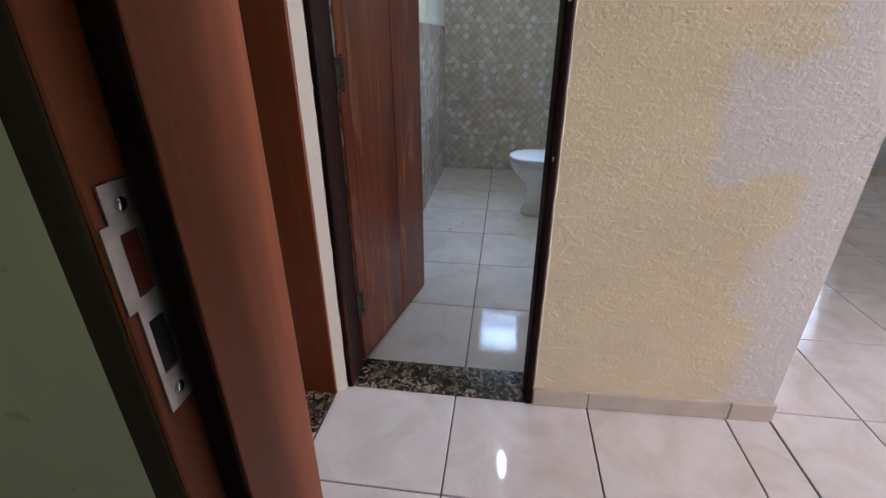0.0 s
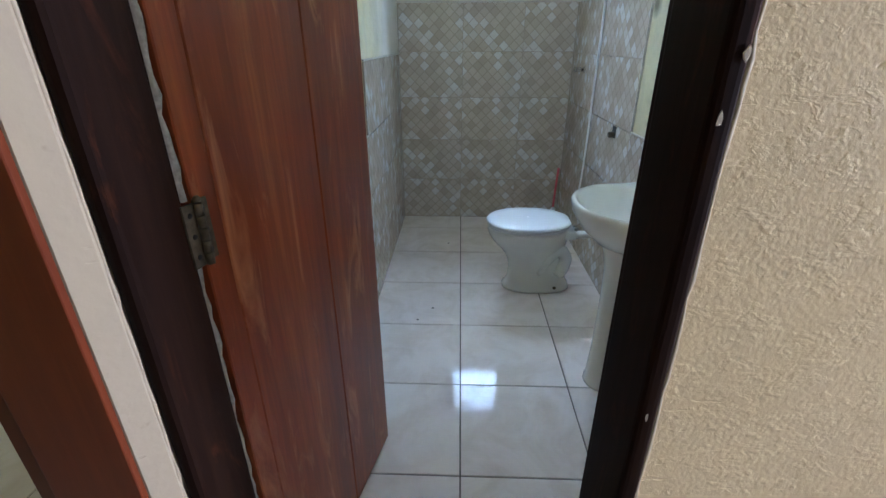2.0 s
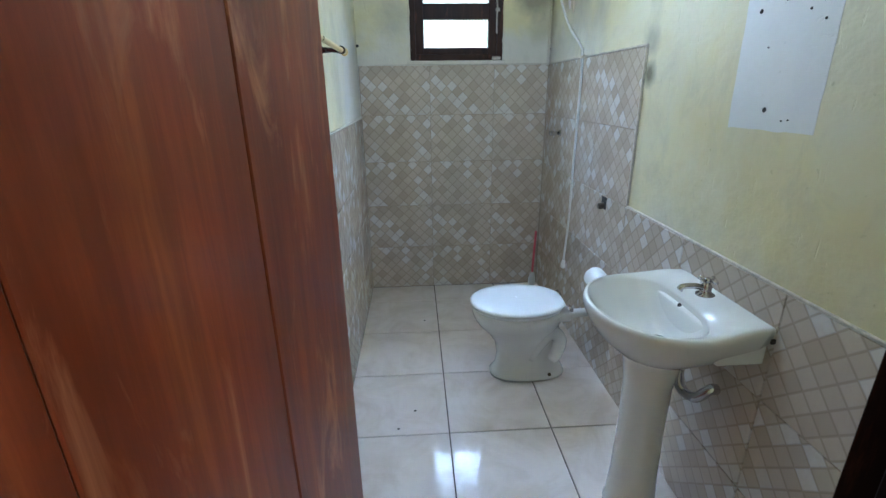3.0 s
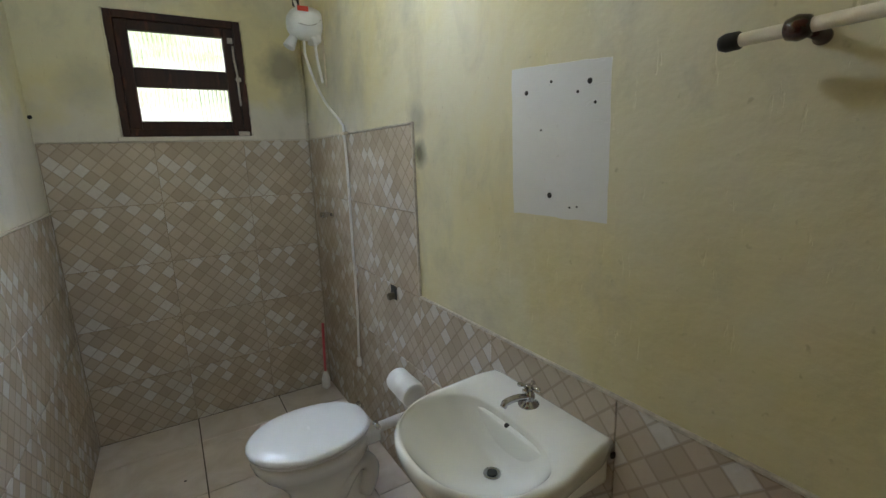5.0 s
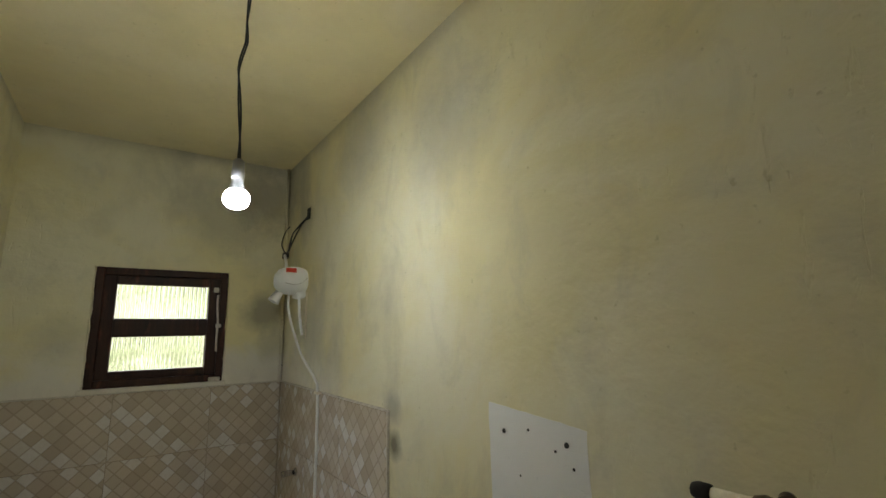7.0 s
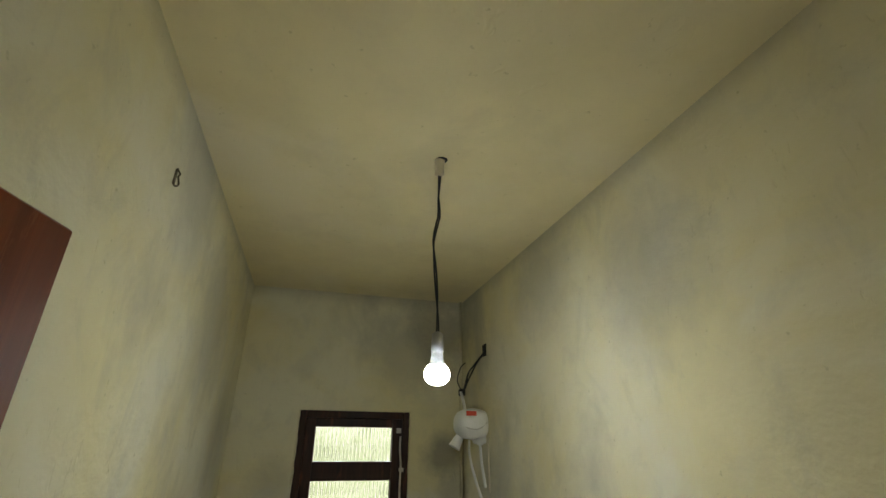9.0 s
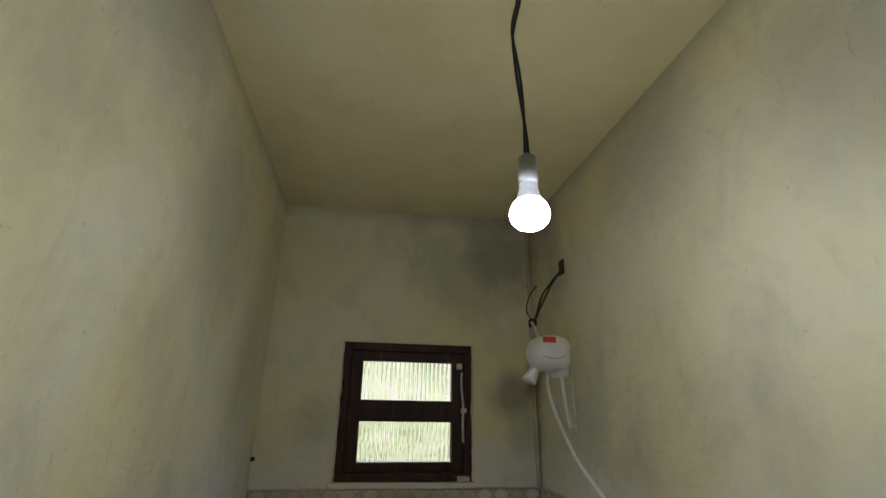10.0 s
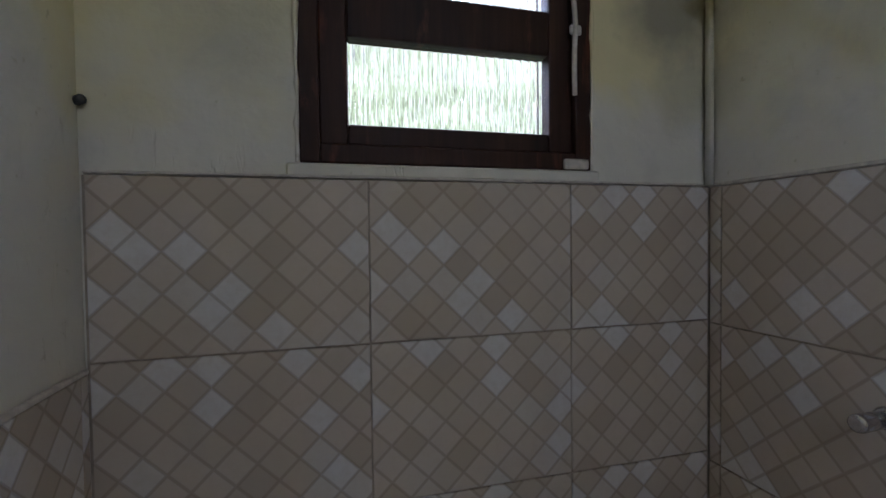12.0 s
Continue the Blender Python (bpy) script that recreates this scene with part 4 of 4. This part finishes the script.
# curtain rods
t = thing("brass_rod", pose(0, 0, 0), "brass towel rod on dark wooden brackets", "towel rod")
part("rod", tube(bmesh.new(), [(-0.352, 3.06, 1.482), (-0.355, 2.15, 1.490)], 0.009, 14), BRASS, t)
part("finial", lathe(bmesh.new(), (-0.352, 3.055, 1.482), (0, 1, 0), [(0, 0.010), (0.002, 0.014), (0.012, 0.015), (0.02, 0.011), (0.022, 0.005)], 16), BRASS, t)
for y in (2.995, 2.23):
    b = part("bracket", lathe(bmesh.new(), (-0.4345, y, 1.484), (1, 0, 0), [(0, 0.018), (0.006, 0.018), (0.014, 0.011), (0.045, 0.008), (0.062, 0.010), (0.072, 0.011)], 16), RED_BROWN, t, "dark turned bracket")
    part("ring", lathe(bmesh.new(), (-0.353, y - 0.012, 1.484), (0, 1, 0), [(0, 0.011), (0.003, 0.0145), (0.021, 0.0145), (0.024, 0.011)], 16), RED_BROWN, b)
t = on_east("cream_rod", "cream painted towel rod with dark end knobs", "towel rod")
part("rod", tube(bmesh.new(), [(-0.066, 0.40, 1.52), (-0.066, -0.045, 1.522)], 0.0085, 14), CREAM_ROD, t)
part("end_cap", lathe(bmesh.new(), (-0.066, 0.388, 1.52), (0, 1, 0), [(0, 0.009), (0.002, 0.0118), (0.018, 0.0124), (0.026, 0.0095), (0.029, 0.004)], 16), BLACK, t, "black end cap")
for y in (0.325, 0.03):
    b = part("bracket", lathe(bmesh.new(), (0.0, y - 0.004, 1.516), (-1, 0.02, 0.05), [(0, 0.011), (0.005, 0.011), (0.010, 0.007), (0.05, 0.006)], 16), RED_BROWN, t, "dark turned bracket")
    part("knob", lathe(bmesh.new(), (-0.066, y - 0.018, 1.52), (0, 1, 0), [(0, 0.006), (0.004, 0.0125), (0.016, 0.0158), (0.028, 0.0125), (0.032, 0.006)], 16), RED_BROWN, b)

# unpainted rectangle left by a removed cabinet, with its screw holes
t = on_east("paint_patch", "bare whitish rectangle with screw holes where a cabinet hung", "wall patch")
bm = bmesh.new()
corners = [(0.642, 1.238), (0.926, 1.236), (0.932, 1.576), (0.645, 1.552)]
rim = []
for (ya, za), (yb, zb) in zip(corners, corners[1:] + corners[:1]):
    for k in range(14):
        f = k / 14
        w = noise.noise(Vector((ya * 9 + f * 7, za * 9, 3.0))) * 0.004
        rim.append((ya + (yb - ya) * f + w, za + (zb - za) * f + w))
front = [bm.verts.new((-0.0009, y, z)) for y, z in rim]
back = [bm.verts.new((0.0005, 0.787 + (y - 0.787) * 1.006, 1.405 + (z - 1.405) * 1.006)) for y, z in rim]
bm.faces.new(front)
for k in range(len(rim)):
    bm.faces.new((front[k], front[k - 1], back[k - 1], back[k]))
part("patch", bm, PATCH, t)
for y, z, r in ((0.879, 1.516, 0.006), (0.695, 1.517, 0.0065), (0.801, 1.285, 0.007), (0.80, 1.53, 0.0035), (0.725, 1.50, 0.0035), (0.68, 1.475, 0.0035), (0.83, 1.43, 0.0025), (0.74, 1.262, 0.0025), (0.72, 1.265, 0.0025)):
    part("screw_hole", lathe(bmesh.new(), (-0.0005, y, z), (-1, 0, 0), [(0, r), (0.0022, r * 0.8), (0.0016, r * 0.5)], 9), BLACK, t)
hook = thing("ceiling_hook", pose(-0.4345, 2.69, 2.506), "small rusty hook on the wall", "hook")
part("plate", bm_box(0, 0.003, -0.006, 0.006, -0.02, 0.02, bevel=0.001), OLD_STEEL, hook)
part("eye", tube(bmesh.new(), smooth_path([(0.003, -0.004, 0.022), (0.008, 0.008, 0.014), (0.010, -0.006, 0.0), (0.010, 0.008, -0.014), (0.006, -0.002, -0.024), (0.003, -0.008, -0.014)], 5), 0.0022, 7), OLD_STEEL, hook)
for x, y, z, ax in ((-0.432, 4.194, 1.60, (1, -1, 0)), (0.760, 4.194, 1.574, (-1, -1, 0))):
    solid("wall_plug", lathe(bmesh.new(), (x, y, z), ax, [(0, 0.008), (0.012, 0.008), (0.014, 0.004)], 10), BLACK, "dark plug stuck in the corner", "wall plug", group="corner plugs")


# ---- things outdoors ----
bm = bmesh.new()
rng = random.Random(4)
for _ in range(2600):
    x, z = rng.uniform(-2.6, 0.35), rng.uniform(-0.1, 1.9)
    y = 7.4 + rng.uniform(-0.5, 0.5)
    if z > 1.35 + 0.45 * math.sin(x * 3.1) * math.cos(x * 1.3 + 1):
        continue
    s = rng.uniform(0.04, 0.09)
    m = pose(x, y, z, rng.uniform(0, 360), rng.uniform(0, 360), rng.uniform(0, 360))
    vs = [bm.verts.new(m @ Vector(p)) for p in ((-s, 0, 0), (0, s * 0.45, 0.01), (s, 0, 0), (0, -s * 0.45, 0.01))]
    bm.faces.new(vs)
for k in range(14):
    x = -2.5 + k * 0.21
    tube(bm, [(x, 7.4, -0.2), (x + rng.uniform(-0.1, 0.1), 7.4, 0.9)], 0.02, 5)
solid("hedge", bm, LEAF, "leafy green hedge on the lawn outside", "hedge", kind="stuff")


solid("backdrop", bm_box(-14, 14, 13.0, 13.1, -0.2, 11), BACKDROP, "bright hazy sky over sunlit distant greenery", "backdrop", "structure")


# ---- skirting and tiles: one piece each ----
MESHES = {}


def piece_mesh(w, d, h, material, chamfer):
    """Slab w by h with thickness d, front towards -y, front edges chamfered; 10 faces."""
    key = (round(w, 3), round(d, 4), round(h, 3), material.name)
    if key not in MESHES:
        c = chamfer
        back = [(0, 0, 0), (w, 0, 0), (w, 0, h), (0, 0, h)]
        mid = [(x, -d + c, z) for x, _, z in back]
        front = [(c, -d, c), (w - c, -d, c), (w - c, -d, h - c), (c, -d, h - c)]
        faces = [(8, 9, 10, 11)]
        for a, b in ((0, 4), (4, 8)):
            faces += [(a + i, a + (i + 1) % 4, b + (i + 1) % 4, b + i) for i in range(4)]
        me = bpy.data.meshes.new("tile")
        me.from_pydata(back + mid + front, [], faces)
        me.materials.append(material)
        MESHES[key] = me
    return MESHES[key]


def lay(parent, name, us, vs, m, d, material, gap=0.004, chamfer=0.0012, keep=None):
    """Pieces between the lines us and vs; m takes (u, -out, v) to the world."""
    for v0, v1 in zip(vs, vs[1:]):
        for u0, u1 in zip(us, us[1:]):
            if u1 - u0 < 0.02 or v1 - v0 < 0.02 or (keep and not keep(u0, u1, v0, v1)):
                continue
            ob = new(name, piece_mesh(u1 - u0 - gap, d, v1 - v0 - gap, material, chamfer))
            ob.parent = parent
            ob.matrix_world = m @ pose(u0 + gap / 2, 0, v0 + gap / 2)


def lines(first, step, lo, hi):
    """Joint lines at first + k * step, clipped to lo..hi."""
    k = math.floor((lo - first) / step) + 1
    out = [lo]
    while first + k * step < hi - 0.012:
        if first + k * step > lo + 0.012:
            out.append(first + k * step)
        k += 1
    return out + [hi]


FLAT = Matrix(((1, 0, 0, 0), (0, 0, 1, 0), (0, -1, 0, -0.008), (0, 0, 0, 1)))   # u to x, v to y, outwards to z


def tiled_floor(name, xs, ys, label, keep=None):
    t = thing(name, pose(0, 0, 0), label, "floor", kind="structure")
    lay(t, "floor_tile", xs, ys, FLAT, 0.008, FLOOR_TILE, 0.005, 0.0012, keep)


tiled_floor("floor_bath", [-0.43, 0.012, 0.44, 0.785], lines(1.842, 0.421, 1.42, 4.192), "glossy cream ceramic floor tiles of the bathroom")
tiled_floor("floor_corridor", lines(-0.008, 0.4345, -0.419, 0.998), lines(1.34, 0.435, 0.412, 1.312), "glossy cream ceramic floor tiles of the corridor")
tiled_floor("floor_hall", lines(-0.008, 0.4345, 1.0, 4.478), lines(1.342, 0.436, -0.078, 4.42), "glossy cream ceramic floor tiles of the hall")
tiled_floor("floor_rear_room", lines(0.015, 0.4345, -1.97, 1.8), lines(0.0, 0.435, -3.0, 0.411), "cream ceramic floor tiles of the rear room", lambda u0, u1, v0, v1: v1 < 0.0 or u1 < 1.0)
tiled_floor("floor_bedroom", lines(-0.862, 0.437, -3.68, -0.562), lines(1.274, 0.429, 0.412, 4.46), "cream ceramic floor tiles of the bedroom")

BACK = pose(0, 4.1975, 0)
t = thing("wall_tiles_back", pose(0, 0, 0), "beige diamond patterned ceramic tiles on the end wall", "wall tiles", kind="structure")
part("grout", bm_box(-0.43, 0.766, 4.194, 4.198, 0, 1.486), WALL_GROUT, t)
ROWS_Z = [0.0, 0.303, 0.600, 0.896, 1.192, 1.488]
lay(t, "wall_tile", [-0.427, 0.009, 0.415, 0.757], ROWS_Z, BACK, 0.0075, DIAMOND, 0.0028)
t = thing("wall_tiles_east", pose(0, 0, 0), "beige diamond patterned ceramic tiles stepping down the wall", "wall tiles", kind="structure")
g = part("grout", boxes((-0.0035, 0.0005, -0.06, 1.438, 0, 0.873), (-0.0035, 0.0005, 1.438, 2.69, 0, 1.486)), WALL_GROUT, t)
g.matrix_world = EAST
E_FACE = EAST @ Matrix(((0, 1, 0, 0), (-1, 0, 0, 2.69), (0, 0, 1, 0), (0, 0, 0, 1)))
lay(t, "wall_tile", [0.0, 0.03, 0.436, 0.842, 1.25], [0.0, 0.285, 0.577, 0.876, 1.186, 1.486], E_FACE, 0.0075, DIAMOND, 0.0028)
lay(t, "wall_tile", [1.25, 1.670, 2.096, 2.520, 2.75], [0.0, 0.285, 0.577, 0.876], E_FACE, 0.0075, DIAMOND, 0.0028)
t = thing("wall_tiles_west", pose(0, 0, 0), "beige diamond patterned ceramic tiles on the side wall", "wall tiles", kind="structure")
part("grout", boxes((-0.435, -0.431, 1.422, 2.95, 0, 0.848), (-0.435, -0.431, 2.95, 4.194, 0, 1.175)), WALL_GROUT, t)
W_FACE = Matrix(((0, -1, 0, -0.4345), (1, 0, 0, 0), (0, 0, 1, 0), (0, 0, 0, 1)))
lay(t, "wall_tile", lines(2.95, 0.406, 2.95, 4.189), [0.0, 0.285, 0.57, 0.852, 1.177], W_FACE, 0.0075, DIAMOND, 0.0028)
lay(t, "wall_tile", lines(2.95, 0.406, 1.422, 2.95), [0.0, 0.285, 0.57, 0.852], W_FACE, 0.0075, DIAMOND, 0.0028)

t = thing("baseboard", pose(0, 0, 0), "beige ceramic tile skirting along the wall foot", "skirting", kind="structure")
lay(t, "skirting_tile", [0.003, 0.18, 0.62, 0.757], [0.0, 0.068], FRONT, 0.011, SKIRT, 0.002, 0.002)
lay(t, "skirting_tile", lines(-0.862, 0.437, -3.68, -0.572), [0.0, 0.075], pose(0, 4.46, 0), 0.01, SKIRT, 0.002, 0.002)
lay(t, "skirting_tile", lines(1.274, 0.429, 0.42, 4.448), [0.0, 0.075], Matrix(((0, -1, 0, -3.68), (1, 0, 0, 0), (0, 0, 1, 0), (0, 0, 0, 1))), 0.01, SKIRT, 0.002, 0.002)
lay(t, "skirting_tile", lines(1.45, 0.4345, 1.02, 4.47), [0.0, 0.072], pose(0, 4.42, 0), 0.011, SKIRT, 0.002, 0.002)

cap = thing("tile_edge_trim", pose(0, 0, 0), "pale mortar line capping the wall tiles", "trim", kind="structure")
for name, rows, m in (("cap_east", ((-0.0095, 0.0, -0.06, 1.436, 0.8765, 0.884), (-0.0095, 0.0, 1.437, 1.444, 0.884, 1.486), (-0.0095, 0.0, 1.437, 2.69, 1.4865, 1.494)), EAST),
                      ("cap_west", ((-0.4345, -0.425, 1.422, 2.948, 0.8525, 0.860), (-0.4345, -0.425, 2.943, 4.188, 1.1775, 1.185)), Matrix()),
                      ("cap_back", ((-0.427, 0.757, 4.188, 4.198, 1.4885, 1.4935),), Matrix())):
    for r in rows:
        c = part("mortar_line", bm_box(*r, bevel=0.0015), PAINT_DROPS, cap)
        c.matrix_world = m
for x, y in ((-0.13, 2.83), (-0.20, 2.72), (-0.07, 3.66)):
    bit = bmesh.new()
    bmesh.ops.create_icosphere(bit, subdivisions=1, radius=0.0045, matrix=Matrix.Translation((x, y, 0.0025)) @ Matrix.Diagonal((1.5, 1.0, 0.6, 1)))
    solid("dirt_crumb", bit, BLACK, "small dark crumb of dirt on the floor tile", "dirt", group="crumbs on the floor")
